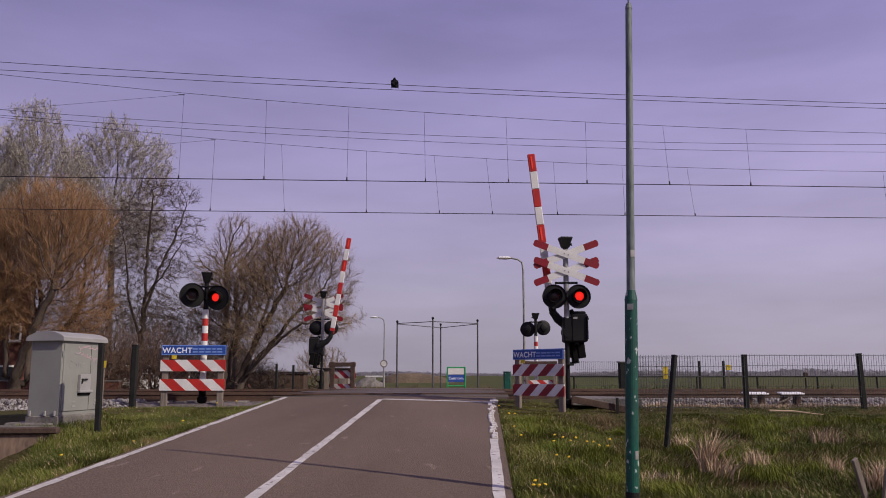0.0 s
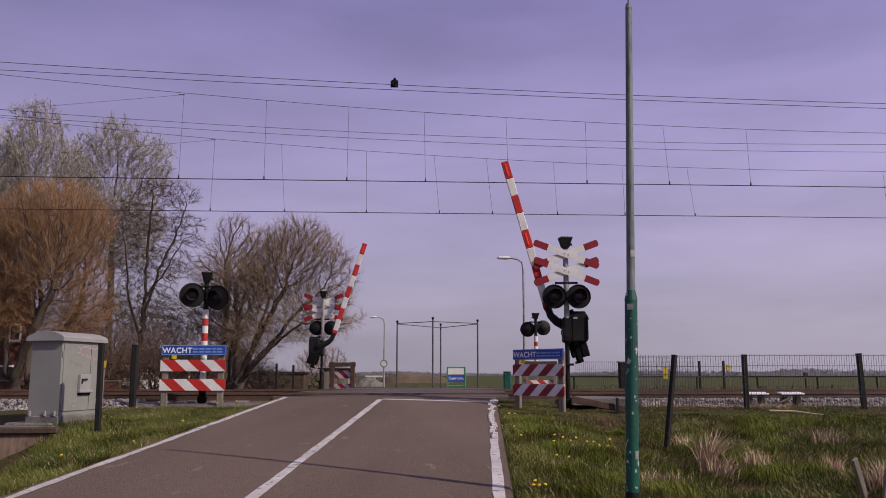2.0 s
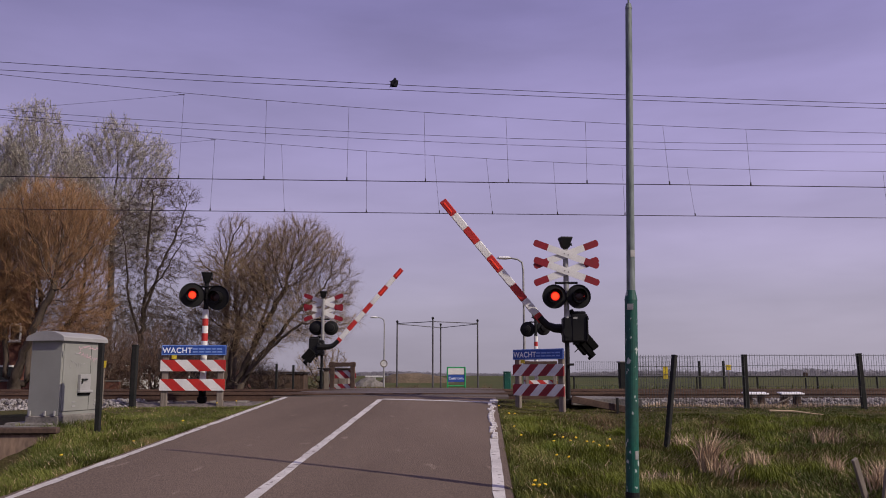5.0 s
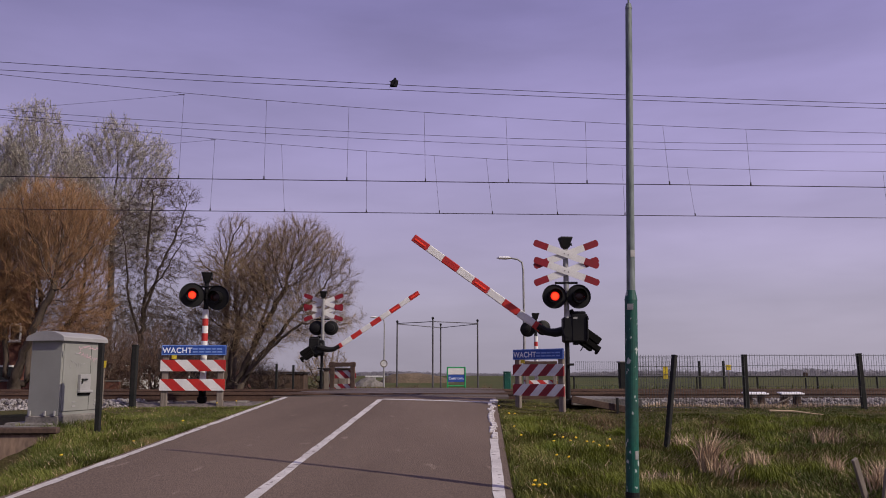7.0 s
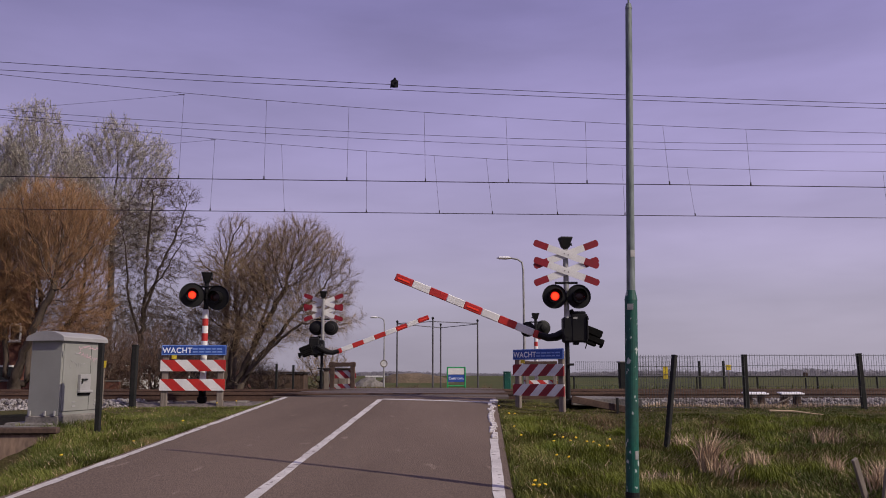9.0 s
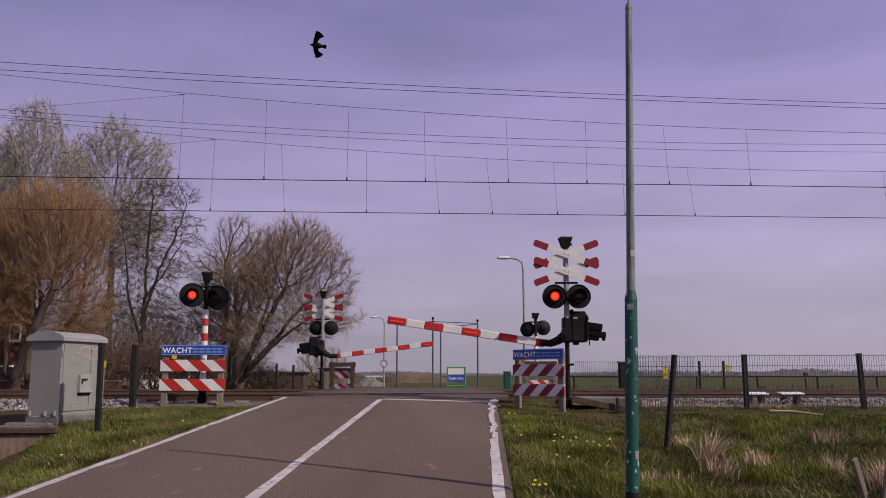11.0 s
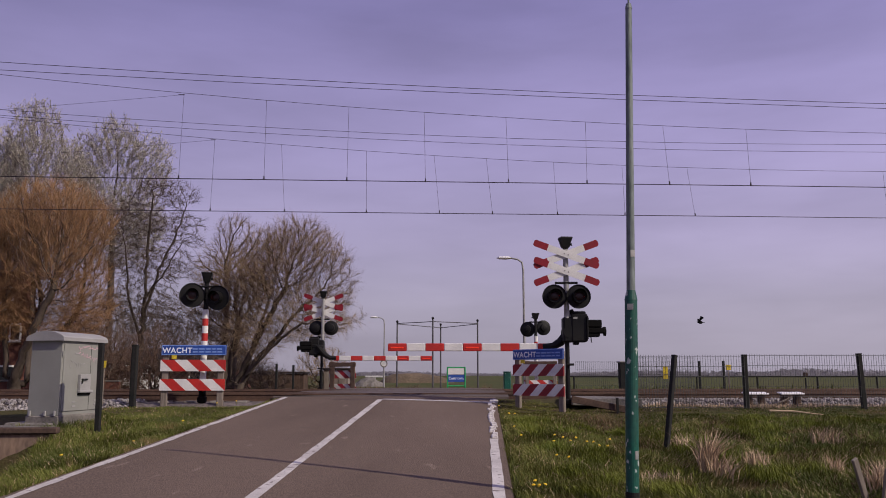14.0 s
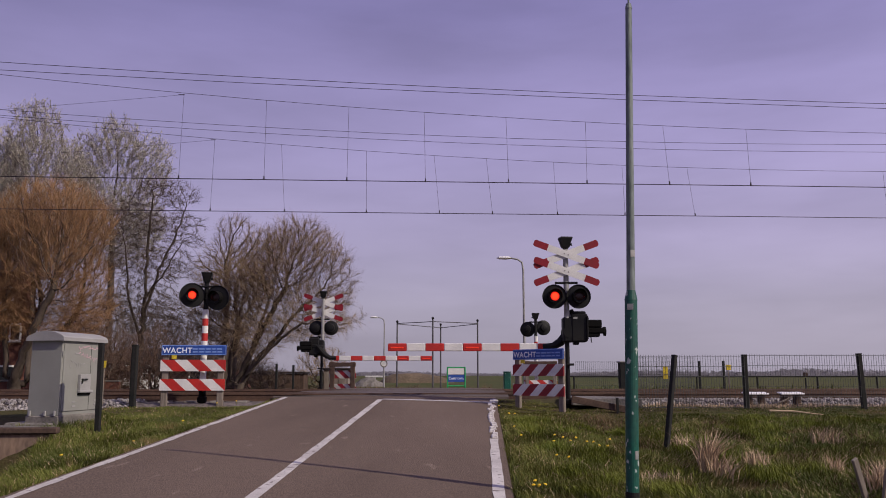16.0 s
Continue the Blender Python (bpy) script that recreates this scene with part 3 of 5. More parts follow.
    for k, side in lit_bands:
        x = -4.095 + 0.4165 * (k + 0.5)
        part("boom_lamp", add_box(B(), (x, -0.034 * side, -0.40), (0.29, 0.016, 0.035), bevel=0.007), LED, swing, "small glowing red strip lamp")
    weight = B()
    add_box(weight, (0.55, 0.0, 0.12), (0.44, 0.24, 0.17), bevel=0.02)
    add_box(weight, (0.59, 0.0, -0.03), (0.50, 0.22, 0.13), bevel=0.02)
    add_box(weight, (0.56, 0.0, -0.13), (0.34, 0.18, 0.09), bevel=0.02)
    add_cyl(weight, (0.82, 0, -0.05), (0.87, 0, -0.05), 0.10, 0.10, 8)
    add_tube(weight, [(0.52, -0.1, -0.15), (0.53, -0.1, -0.3)], 0.012, 5)
    part("counterweight", weight, SOOT, swing, "black counterweight blocks", m=pose(-0.12, 0, 0.01))
    return t, swing, lamps


def lamp_signal(m, label, turns=(16, -12)):
    t = thing("warning_light_post", label, "warning light", m, group="warning light posts")
    bm = B()
    bands = [0.45, 1.40, 1.59, 1.77, 1.95, 2.17]
    for k, (a, b) in enumerate(zip(bands, bands[1:])):
        add_cyl(bm, (0, 0, a), (0, 0, b - 0.001), 0.075, 0.075, 16, mi=k % 2)
    part("post", bm, [WHITE, RED], t, "post with red and white bands")
    foot = B()
    add_cyl(foot, (0, 0, -0.15), (0, 0, 0.45), 0.085, 0.085, 14)
    add_box(foot, (0, 0, -0.02), (0.2, 0.2, 0.16), bevel=0.03)
    part("base", foot, SOOT, t)
    top = B()
    add_cyl(top, (0, 0, 2.17), (0, 0, 2.86), 0.062, 0.055, 12)
    add_box(top, (0.0, -0.05, 2.74), (0.5, 0.06, 0.05), bevel=0.01)
    part("upper_post", top, BLACK, t)
    bell(t, 2.86)
    lamps = [red_lamp(t, -0.32, -0.13, 2.515, turns[0], 0.30), red_lamp(t, 0.31, -0.13, 2.455, turns[1], 0.30)]
    return t, lamps


def warning_fence(m, label, lean, width=1.55, post=GREYPOST, signed=True, sheets=(WHITE, RED), stripes=5):
    """Two posts with two striped boards and the blue instruction sign."""
    t = thing("warning_fence", label, "crossing fence", m, group="striped warning fences")
    for x in (-width / 2 + 0.10, width / 2 - 0.12):
        part("post", add_box(B(), (x, 0.07, 0.56), (0.15, 0.09, 1.50), bevel=0.012), post, t, "weathered grey post")
    for z in (0.28, 0.74):
        part("striped_board", striped_bar(B(), width, 0.275, 0.03, stripes, lean, z), sheets, t, "board with slanting red and white stripes")
    if not signed:
        part("top_beam", add_box(B(), (0, 0.06, 1.22), (width, 0.12, 0.14), bevel=0.012), DARKWOOD, t, "dark timber top beam")
        return t
    part("sign_back", add_box(B(), (0.01, 0.012, 1.245), (width - 0.02, 0.008, 0.225)), GALV, t)
    s = part("sign", add_box(B(), (0.01, -0.006, 1.245), (width, 0.025, 0.245), bevel=0.008), BLUE, t, "blue enamel instruction sign")
    part("sign_border", frame_ring(width - 0.03, 0.215, 0.012, 0.004, (0.01, -0.0205, 1.245)), MIDBLUE, s)
    lettering("WACHT", 0.18, s, pose(-width / 2 + 0.04, -0.0215, 1.18, 90), PALE, spacing=1.08)
    for z, w in ((1.275, 0.72), (1.205, 0.66)):
        x = -0.02
        rnd = random.Random(int(z * 1000))
        while x < w - 0.05:
            l = rnd.uniform(0.06, 0.15)
            part("writing_bar", add_box(B(), (x + l / 2, -0.0205, z), (l, 0.004, 0.032)), MIDBLUE, s)
            x += l + 0.028
    part("label_plate", add_box(B(), (-width / 2 + 0.32, -0.012, 1.08), (0.12, 0.008, 0.09)), YELLOW, t, "small yellow plate")
    return t


def frame_ring(w, h, line, thick, c):
    bm = B()
    for dx, dz, sx, sz in ((0, h / 2, w, line), (0, -h / 2, w, line), (w / 2, 0, line, h - line), (-w / 2, 0, line, h - line)):
        add_box(bm, (c[0] + dx, c[1], c[2] + dz), (sx, thick, sz))
    return bm


near_barrier, near_swing, near_lamps = barrier_signal(pose(2.72, 18.0, 1.05), "black railway barrier and lamps under a white double cross", ((0, 1), (4, 1)), PIVOT)
far_barrier, far_swing, far_lamps = barrier_signal(pose(-4.38, 29.9, 1.035, 0, 0, 180), "railway barrier with double cross seen from behind", ((0, -1), (2, -1)), FAR_PIVOT)
left_post, left_lamps = lamp_signal(pose(-5.59, 19.3, 1.13, 0, 0, 2) @ Matrix.Scale(0.951, 4), "warning lamp pair on a red and white banded post")
right_post, right_lamps = lamp_signal(pose(3.72, 33.0, 1.02, 0, 0, 178), "warning lamp pair on a banded post seen from behind")
left_fence = warning_fence(pose(-5.74, 19.0, 1.055, 0, 0, 3) @ Matrix.Scale(0.95, 4), "striped fence with blue sign beside the road edge", -0.30)
right_fence = warning_fence(pose(2.02, 17.65, 0.98, 0, 0, -47) @ Matrix.Scale(0.91, 4), "striped fence with blue sign set aslant on the verge", 0.30, sheets=(WHITE, DARKRED), stripes=6)
far_fence_left = warning_fence(pose(-3.50, 28.9, 0.80, 0, 0, 172), "striped fence seen from its brown timber back", 0.3, 0.95, DARKWOOD, False, (PALEDULL, DARKRED))
far_fence_right = warning_fence(pose(3.85, 32.7, 0.9, 0, 0, 178), "striped fence beyond the tracks seen from behind", 0.3, 1.3, GREYPOST, False)


# ---- roadside things ----
def lamp_cabinet():
    t = thing("equipment_cabinet", "grey metal equipment cabinet with faint pink graffiti", "cabinet", pose(-6.845, 15.06, 0.80, 0, 0, -12))
    w, d = 0.62, 1.14
    plinth = B()
    add_box(plinth, (0, 0, 0.05), (w + 0.06, d + 0.04, 0.28), bevel=0.03)
    add_box(plinth, (-0.2, -0.05, 0.0), (w + 0.3, d + 0.16, 0.12), bevel=0.03)
    part("plinth", plinth, CONCRETE, t, "rough concrete plinth")
    part("body", add_box(B(), (0, 0, 0.84), (w, d, 1.34), bevel=0.012), CABINET, t, "grey painted steel body")
    lid = B()
    prof = [(-0.375, 1.475), (-0.375, 1.53), (-0.33, 1.565), (-0.18, 1.625), (0.0, 1.65), (0.18, 1.63), (0.33, 1.575), (0.375, 1.535), (0.375, 1.475)]
    a, b = ([lid.verts.new((x, y, z)) for x, z in prof] for y in (-d / 2 - 0.07, d / 2 + 0.07))
    for k in range(len(prof)):
        q = (k + 1) % len(prof)
        lid.faces.new((a[k], a[q], b[q], b[k]))
    lid.faces.new(a[::-1])
    lid.faces.new(b)
    part("lid", lid, CABLID, t, "overhanging arched pale lid")
    for x in (-0.24, 0.06, 0.25):
        part("bracket", add_box(B(), (x, -d / 2 - 0.02, 0.22), (0.035, 0.03, 0.09), bevel=0.004), CABLID, t)
    f = w / 2
    door = part("door", add_box(B(), (f + 0.008, 0.0, 0.84), (0.02, d - 0.08, 1.18), bevel=0.006), CABINET, t, "grey door")
    part("seam", add_box(B(), (f + 0.0185, 0.22, 0.84), (0.003, 0.008, 1.16)), SOOT, door)
    h = B()
    add_box(h, (f + 0.024, 0.06, 0.74), (0.016, 0.36, 0.30), bevel=0.005)
    add_box(h, (f + 0.05, 0.06, 0.585), (0.07, 0.38, 0.05), bevel=0.01)
    add_box(h, (f + 0.05, -0.11, 0.74), (0.06, 0.03, 0.30), bevel=0.006)
    part("handle_box", h, CABLID, door)
    # matt black bar standing in for the shadow below the handle box
    part("recess", add_box(B(), (f + 0.034, 0.05, 0.54), (0.03, 0.34, 0.045), bevel=0.008), SOOT, door)
    g = B()
    add_box(g, (f + 0.05, 0.03, 0.80), (0.035, 0.16, 0.03), bevel=0.006)
    add_box(g, (f + 0.05, -0.04, 0.765), (0.035, 0.03, 0.08), bevel=0.006)
    part("handle", g, DARKPOST, door)
    for y, z in ((-0.2, 1.26), (-0.2, 0.40), (-0.2, 0.33), (0.42, 0.42), (0.42, 0.35)):
        part("vent", add_box(B(), (f + 0.022, y, z), (0.012, 0.1, 0.024), bevel=0.004), CABLID, door)
    for z in (0.45, 1.25):
        part("hinge", add_cyl(B(), (f + 0.012, -d / 2 + 0.015, z - 0.05), (f + 0.012, -d / 2 + 0.015, z + 0.05), 0.014, 0.014, 8), CABINET, door)
    # illegible faint graffiti strokes
    strokes = random.Random(4)
    for k in range(30):
        pink = k < 20
        y, z = (-0.12 + 0.55 * (k % 10) / 10 + strokes.uniform(-0.02, 0.02), 1.37 - 0.1 * (k // 10) - 0.12 * (k % 10) / 10 * (k // 10) + strokes.uniform(-0.02, 0.02)) if pink else (-0.36 + 0.06 * (k - 20) + 0.3 * (k > 26), 1.08 + strokes.uniform(-0.05, 0.05))
        part("paint_stroke", add_box(B(), (0, 0, 0), (0.004, strokes.uniform(0.06, 0.13), 0.014)), GRAFFITI if pink else GALV, door, m=pose(f + 0.0195, y, z, strokes.choice((75, -60, 20, 90, -30)), 0, 0))
    return t


GRAFFITI = mat("faded_pink_paint", (0.50, 0.30, 0.34), (0.44, 0.32, 0.34), 6, 0.7, bump=0)
lamp_cabinet()


def fence_post(foot, top, w=0.09, label="dark square fence post", name="fence_post", material=DARKPOST, group="fence posts"):
    foot, top = Vector(foot), Vector(top)
    d = top - foot
    t = thing(name, label, "post", Matrix.Translation(foot), group=group)
    r = d.to_track_quat("Z", "Y").to_matrix().to_4x4()
    part("shaft", add_box(B(), d / 2 - d.normalized() * 0.15, (w, w, d.length + 0.3), rot=r, bevel=w * 0.12), material, t)
    part("cap", add_box(B(), d, (w * 1.06, w * 1.06, 0.02), rot=r, bevel=0.004), material, t)
    return t


fence_post((6.45, 17.7, 0.97), (6.45, 17.7, 2.1), 0.10)
fence_post((9.05, 17.9, 0.96), (9.01, 17.9, 2.13), 0.10)
fence_post((3.19, 12.0, 0.60), (3.42, 12.2, 1.965), 0.068, "leaning dark fence post")
fence_post((-5.78, 14.0, 0.70), (-5.80, 14.0, 2.21), 0.085, "dark post beside the grey cabinet")
t = thing("marker_post", "thin post with a small yellow plate", "marker", pose(-7.83, 19.1, 0.95))
part("post", add_cyl(B(), (0, 0.02, -0.2), (0, 0.02, 0.95), 0.02, 0.02, 8), GREYPOST, t)
part("plate", add_box(B(), (0, 0, 0.97), (0.10, 0.02, 0.16), bevel=0.004), YELLOW, t)
fence_post((-7.05, 18.9, 0.85), (-7.05, 18.9, 2.35), 0.13, "dark post beside the tracks")
for x, y, z0, z1 in ((9.05, 29.2, 1.1, 2.14), (9.9, 29.2, 1.1, 2.14), (-5.95, 29.6, 1.05, 2.05), (-5.35, 29.6, 1.05, 2.0)):
    fence_post((x, y, z0), (x, y, z1), 0.075)


def mesh_panel(a, b, z0, z1, pitch, rows, r, label):
    """A welded wire fence panel between two points."""
    t = thing("mesh_fence", label, "fence", Matrix.Translation((a[0], a[1], 0)), group="mesh fences")
    dx, dy = b[0] - a[0], b[1] - a[1]
    L = math.hypot(dx, dy)
    n = int(L / pitch)
    me = finish(add_cyl(B(), (0, 0, z0), (0, 0, z1), r, r, 4), "upright_wire", MESHWIRE)
    for k in range(n + 1):
        part("upright_wire", me, MESHWIRE, t, m=pose(dx * k / n, dy * k / n, 0))
    for q in range(rows):
        z = z0 + (z1 - 0.03 - z0) * q / (rows - 1)
        part("cross_wire", add_cyl(B(), (0, -0.01, z), (dx, dy - 0.01, z), r * 1.2, r * 1.2, 5), MESHWIRE, t)
    return t


mesh_panel((4.05, 17.62), (6.42, 17.62), 1.0, 2.10, 0.055, 6, 0.0035, "grey welded wire mesh fence along the railway")
mesh_panel((4.0, 17.3), (5.3, 17.5), 1.0, 2.06, 0.06, 7, 0.0035, "bent piece of wire mesh fence")
mesh_panel((6.5, 17.66), (8.98, 17.84), 1.0, 2.12, 0.055, 6, 0.0035, "grey welded wire mesh fence along the railway")
mesh_panel((9.05, 17.88), (11.6, 18.0), 1.0, 2.12, 0.055, 6, 0.0035, "grey welded wire mesh fence along the railway")
mesh_panel((4.75, 29.6), (6.3, 29.7), 1.0, 2.15, 0.07, 5, 0.004, "grey wire mesh fence beyond the tracks")
mesh_panel((6.6, 29.7), (9.0, 29.8), 1.0, 2.15, 0.07, 5, 0.004, "grey wire mesh fence beyond the tracks")


def rail_fence():
    t = thing("rail_fence", "low dark rail fence along the far side of the railway", "fence", pose(0, 31, 0))
    part("top_rail", add_cyl(B(), (4.75, 0, 1.60), (34, 1.6, 1.60), 0.03, 0.03, 8), DARKPOST, t)
    for k in range(13):
        x = 4.9 + 2.33 * k
        part("post", add_cyl(B(), (x, 0.053 * (x - 4.75), 0.7), (x, 0.053 * (x - 4.75), 1.6), 0.035, 0.035, 8), DARKPOST, t)
    return t


rail_fence()


def green_pole():
    t = thing("sign_pole", "tall worn green steel pole, grey above", "pole", pose(1.83, 8.2, 0.30, 0, 1.5, 0))
    lower = B()
    add_cyl(lower, (0, 0, -0.3), (0, 0, 2.13), 0.0656, 0.062, 20)
    part("lower_tube", lower, GREENPOLE, t, "worn green painted tube with pale scratches")
    part("foot_sleeve", add_cyl(B(), (0, 0, -0.3), (0, 0, 0.27), 0.069, 0.068, 20), DARKPOST, t, "dark coated foot")
    part("collar", add_cyl(B(), (0, 0, 2.13), (0, 0, 2.23), 0.0656, 0.0437, 20), GREENPOLE, t)
    part("upper_tube", add_cyl(B(), (0, 0, 2.23), (0, 0, 5.226), 0.043, 0.033, 18), GREYPOLE, t, "dull grey upper tube")
    part("cap", add_cyl(B(), (0, 0, 5.226), (0, 0, 5.28), 0.038, 0.028, 12), GREYPOLE, t)
    part("spike", add_cyl(B(), (0, 0, 5.28), (0, 0, 5.536), 0.011, 0.009, 8), GREYPOLE, t)
    for z, a, w, h in ((2.60, -75, 0.05, 0.07), (2.06, -110, 0.06, 0.06), (0.62, -60, 0.04, 0.08)):
        r = 0.0432 if z > 2.23 else 0.065
        part("sticker", add_box(B(), (0, 0, 0), (0.004, w, h), bevel=0.001), GALV, t, "torn pale sticker", m=pose(r * math.cos(radians(a)), r * math.sin(radians(a)), z, 0, 0, a))
    return t


green_pole()


def street_lamp(x, y, z0, z1, reach, label):
    t = thing("street_lamp", label, "street lamp", pose(x, y, z0), group="street lamps")
    h = z1 - z0
    part("pole", add_tube(B(), [(0, 0, -0.3), (0, 0, h * 0.5), (0.0, 0, h - 0.55), (-0.05, 0, h - 0.2), (-0.25, 0, h - 0.05), (-reach * 0.55, 0, h + 0.02)], [0.075, 0.06, 0.05, 0.045, 0.042, 0.04], 10), GALV, t)
    bm = B()
    add_lathe(bm, [(0.02, 0), (0.11, 0.05), (0.15, 0.25), (0.13, 0.55), (0.02, 0.68)], 12, pose(-reach * 0.5, 0, h + 0.02, 0, -90, 0) @ Matrix.Diagonal((0.55, 1, 1, 1)))
    part("lamp_head", bm, BRIGHTPLATE, t, "pale flat lamp head")
    return t


street_lamp(3.75, 38, 0.4, 7.05, 1.15, "slender grey street lamp beyond the crossing")
lamp2 = street_lamp(-5.0, 70, -0.2, 6.45, 1.1, "slender grey street lamp with a round sign")
part("speed_sign", add_cyl(B(), (0, -0.09, 2.75), (0, -0.06, 2.75), 0.32, 0.32, 24), WHITE, lamp2, "round white traffic sign")
part("speed_sign_ring", add_lathe(B(), [(0.23, 0.0), (0.23, 0.012), (0.315, 0.012), (0.315, 0.0)], 24, pose(0, -0.09, 2.75, 90)), GREYPOST, lamp2)

for x, y, z in ((-3.23, 58, 5.25), (2.44, 58, 5.33), (-0.67, 54, 5.23), (-0.17, 61, 5.23)):
    t = thing("gauge_post", "tall dark steel post with a ball finial", "post", pose(x, y, -0.3), group="height gauge posts")
    part("shaft", add_cyl(B(), (0, 0, -0.3), (0, 0, z + 0.3), 0.062, 0.052, 10), DARKGALV, t)
    part("cap", add_lathe(B(), [(0.03, z + 0.29), (0.075, z + 0.34), (0.09, z + 0.40), (0.065, z + 0.46), (0.01, z + 0.49)], 12), DARKPOST, t)
for a, b in (((-3.23, 58, 5.22), (-0.67, 54, 5.10)), ((-0.67, 54, 5.10), (2.44, 58, 5.22)), ((-3.23, 58, 5.18), (-0.17, 61, 5.08)), ((-0.17, 61, 5.08), (2.44, 58, 5.18))):
    t = thing("span_wire", "span wire between height gauge posts", "wire", group="span wires")
    part("wire", add_cyl(B(), a, b, 0.026, 0.026, 6), DARKGALV, t)


def place_sign():
    t = thing("place_sign", "green framed road sign with a blue panel", "sign", pose(0.80, 50, 0.0, 0, 0, 4))
    for x in (-0.53, 0.53):
        part("leg", add_cyl(B(), (x, 0, -0.5), (x, 0, 2.1), 0.045, 0.045, 10), GREENFRAME, t)
    for z in (0.98, 2.08):
        part("bar", add_cyl(B(), (-0.53, 0, z), (0.53, 0, z), 0.04, 0.04, 10), GREENFRAME, t)
    part("panel", add_box(B(), (0, 0, 1.85), (1.0, 0.03, 0.36)), WHITE, t, "pale upper panel")
    blue = part("name_panel", add_box(B(), (0, -0.005, 1.43), (1.0, 0.03, 0.42)), BLUE, t, "blue name panel")
    lettering("Castricum", 0.215, blue, pose(-0.46, -0.022, 1.37, 90), PALE)
    return t


place_sign()


def relay_box():
    t = thing("relay_box", "grey relay box beyond the tracks", "cabinet", pose(6.45, 29.5, 1.0))
    part("body", add_box(B(), (0, 0, 0.55), (0.36, 0.34, 1.1), bevel=0.02), DARKPOST, t)
    part("lid", add_box(B(), (0, 0, 1.12), (0.42, 0.4, 0.06), bevel=0.02), GALV, t)


relay_box()


def cable_duct(x, label):
    t = thing("cable_duct", label, "cable duct", pose(x, 19.05 + 0.053 * x, 0.88, 0, 0, 3))
    part("lid", add_box(B(), (0, 0, 0.37), (0.56, 0.26, 0.03), rot=pose(0, 0, 0, 8), bevel=0.008), BRIGHTPLATE, t, "pale metal lid")
    for q in (-0.14, 0.16):
        part("stand", add_box(B(), (q, 0.05, 0.14), (0.13, 0.16, 0.42), bevel=0.01), DARKWOOD, t)


cable_duct(7.30, "low box with a pale lid beside the tracks")
cable_duct(8.15, "low box with a pale lid beside the tracks")
t = thing("duct_hose", "bent grey hose between the low boxes", "hose", pose(7.7, 19.3, 0.95))
part("hose", add_tube(B(), [(-0.35, 0, 0.05), (-0.1, -0.05, 0.02), (0.15, -0.05, 0.12), (0.4, 0, 0.22)], 0.02, 7), GREYPOST, t)

# sloping timber edge and slab beside the crossing
t = thing("timber_edging", "brown timber edging beside the crossing slab", "edging", pose(3.2, 17.4, 1.08, 0, 11, 0))
part("plank", add_box(B(), (0.05, 0, 0.0), (1.15, 0.08, 0.14), bevel=0.01), DARKWOOD, t)
t = thing("concrete_slab", "pale concrete slab beside the rails", "slab", pose(3.5, 18.7, 1.10, 0, 1, 0))
part("slab", add_box(B(), (0, 0, 0), (1.5, 1.9, 0.16), bevel=0.015), CONCRETE, t)
fence_post((3.63, 17.3, 0.9), (3.62, 17.3, 1.2), 0.05, "short dark stake beside the timber edging", "stake", group="stakes")

t = thing("hollow_wall", "rusty brown low wall with a concrete cap", "wall", pose(-6.85, 12.75, 0.04, 0, 0, 8))
for k in range(4):
    part("panel", add_box(B(), (0.45 - 0.75 * k, 0, 0.30), (0.735, 0.06, 0.9), bevel=0.01), RUSTWALL, t)
part("cap", add_box(B(), (-0.6, -0.01, 0.80), (3.1, 0.16, 0.10), bevel=0.02), DARKWOOD, t, "brown timber cap")
t = thing("concrete_edge", "low concrete edging beside the cabinet", "edging", pose(-7.9, 14.2, 0.77, 0, 0, 6))
part("slab", add_box(B(), (0, 0, 0), (2.6, 0.5, 0.10), bevel=0.02), CONCRETE, t)

for x, y, h, lean in ((4.25, 8.55, 0.35, -24), (4.62, 8.7, 0.34, 10), (4.45, 8.5, 0.22, 6)):
    t = thing("broken_stake", "broken weathered wooden stake in the grass", "stake", pose(x, y, 0.54, 8, lean, 20), group="broken stakes")
    part("shaft", add_box(B(), (0, 0, h / 2 - 0.1), (0.07, 0.035, h + 0.2), bevel=0.008), GREYPOST, t)
t = thing("fallen_stick", "pale dry stick lying on the grass", "stick", pose(6.9, 16.2, 0.95, 0, 3, 8))
part("shaft", add_tube(B(), [(-0.6, 0, 0.02), (-0.1, 0.02, 0.03), (0.5, -0.03, -0.01)], [0.018, 0.016, 0.01], 6), DRY, t)

t = thing("marker_post", "thin post with a small yellow plate", "marker", pose(9.95, 28.9, 1.1))
part("post", add_cyl(B(), (0.03, 0, -0.2), (0, 0, 0.72), 0.025, 0.025, 8), GREYPOST, t)
part("plate", add_box(B(), (0, -0.03, 0.82), (0.18, 0.02, 0.18), bevel=0.004), YELLOW, t)
t = thing("track_marker", "small dark marker post by the track", "marker", pose(12.9, 29.5, 1.0))
part("post", add_cyl(B(), (0, 0, -0.1), (0, 0, 0.55), 0.03, 0.03, 8), DARKPOST, t)
part("head", add_box(B(), (0, 0, 0.68), (0.16, 0.14, 0.14), bevel=0.03), DARKWOOD, t)
t = thing("warning_plate", "small yellow plate hung on the wire fence", "plate", pose(4.72, 17.57, 1.72))
part("plate", add_box(B(), (0, 0, 0), (0.10, 0.012, 0.26), bevel=0.003), YELLOW, t)
t = thing("green_bin", "dark green box beyond the crossing", "box", pose(2.55, 33, 0.7))
part("body", add_box(B(), (0, 0, 0.5), (0.28, 0.3, 1.1), bevel=0.03), GREENPOLE, t)
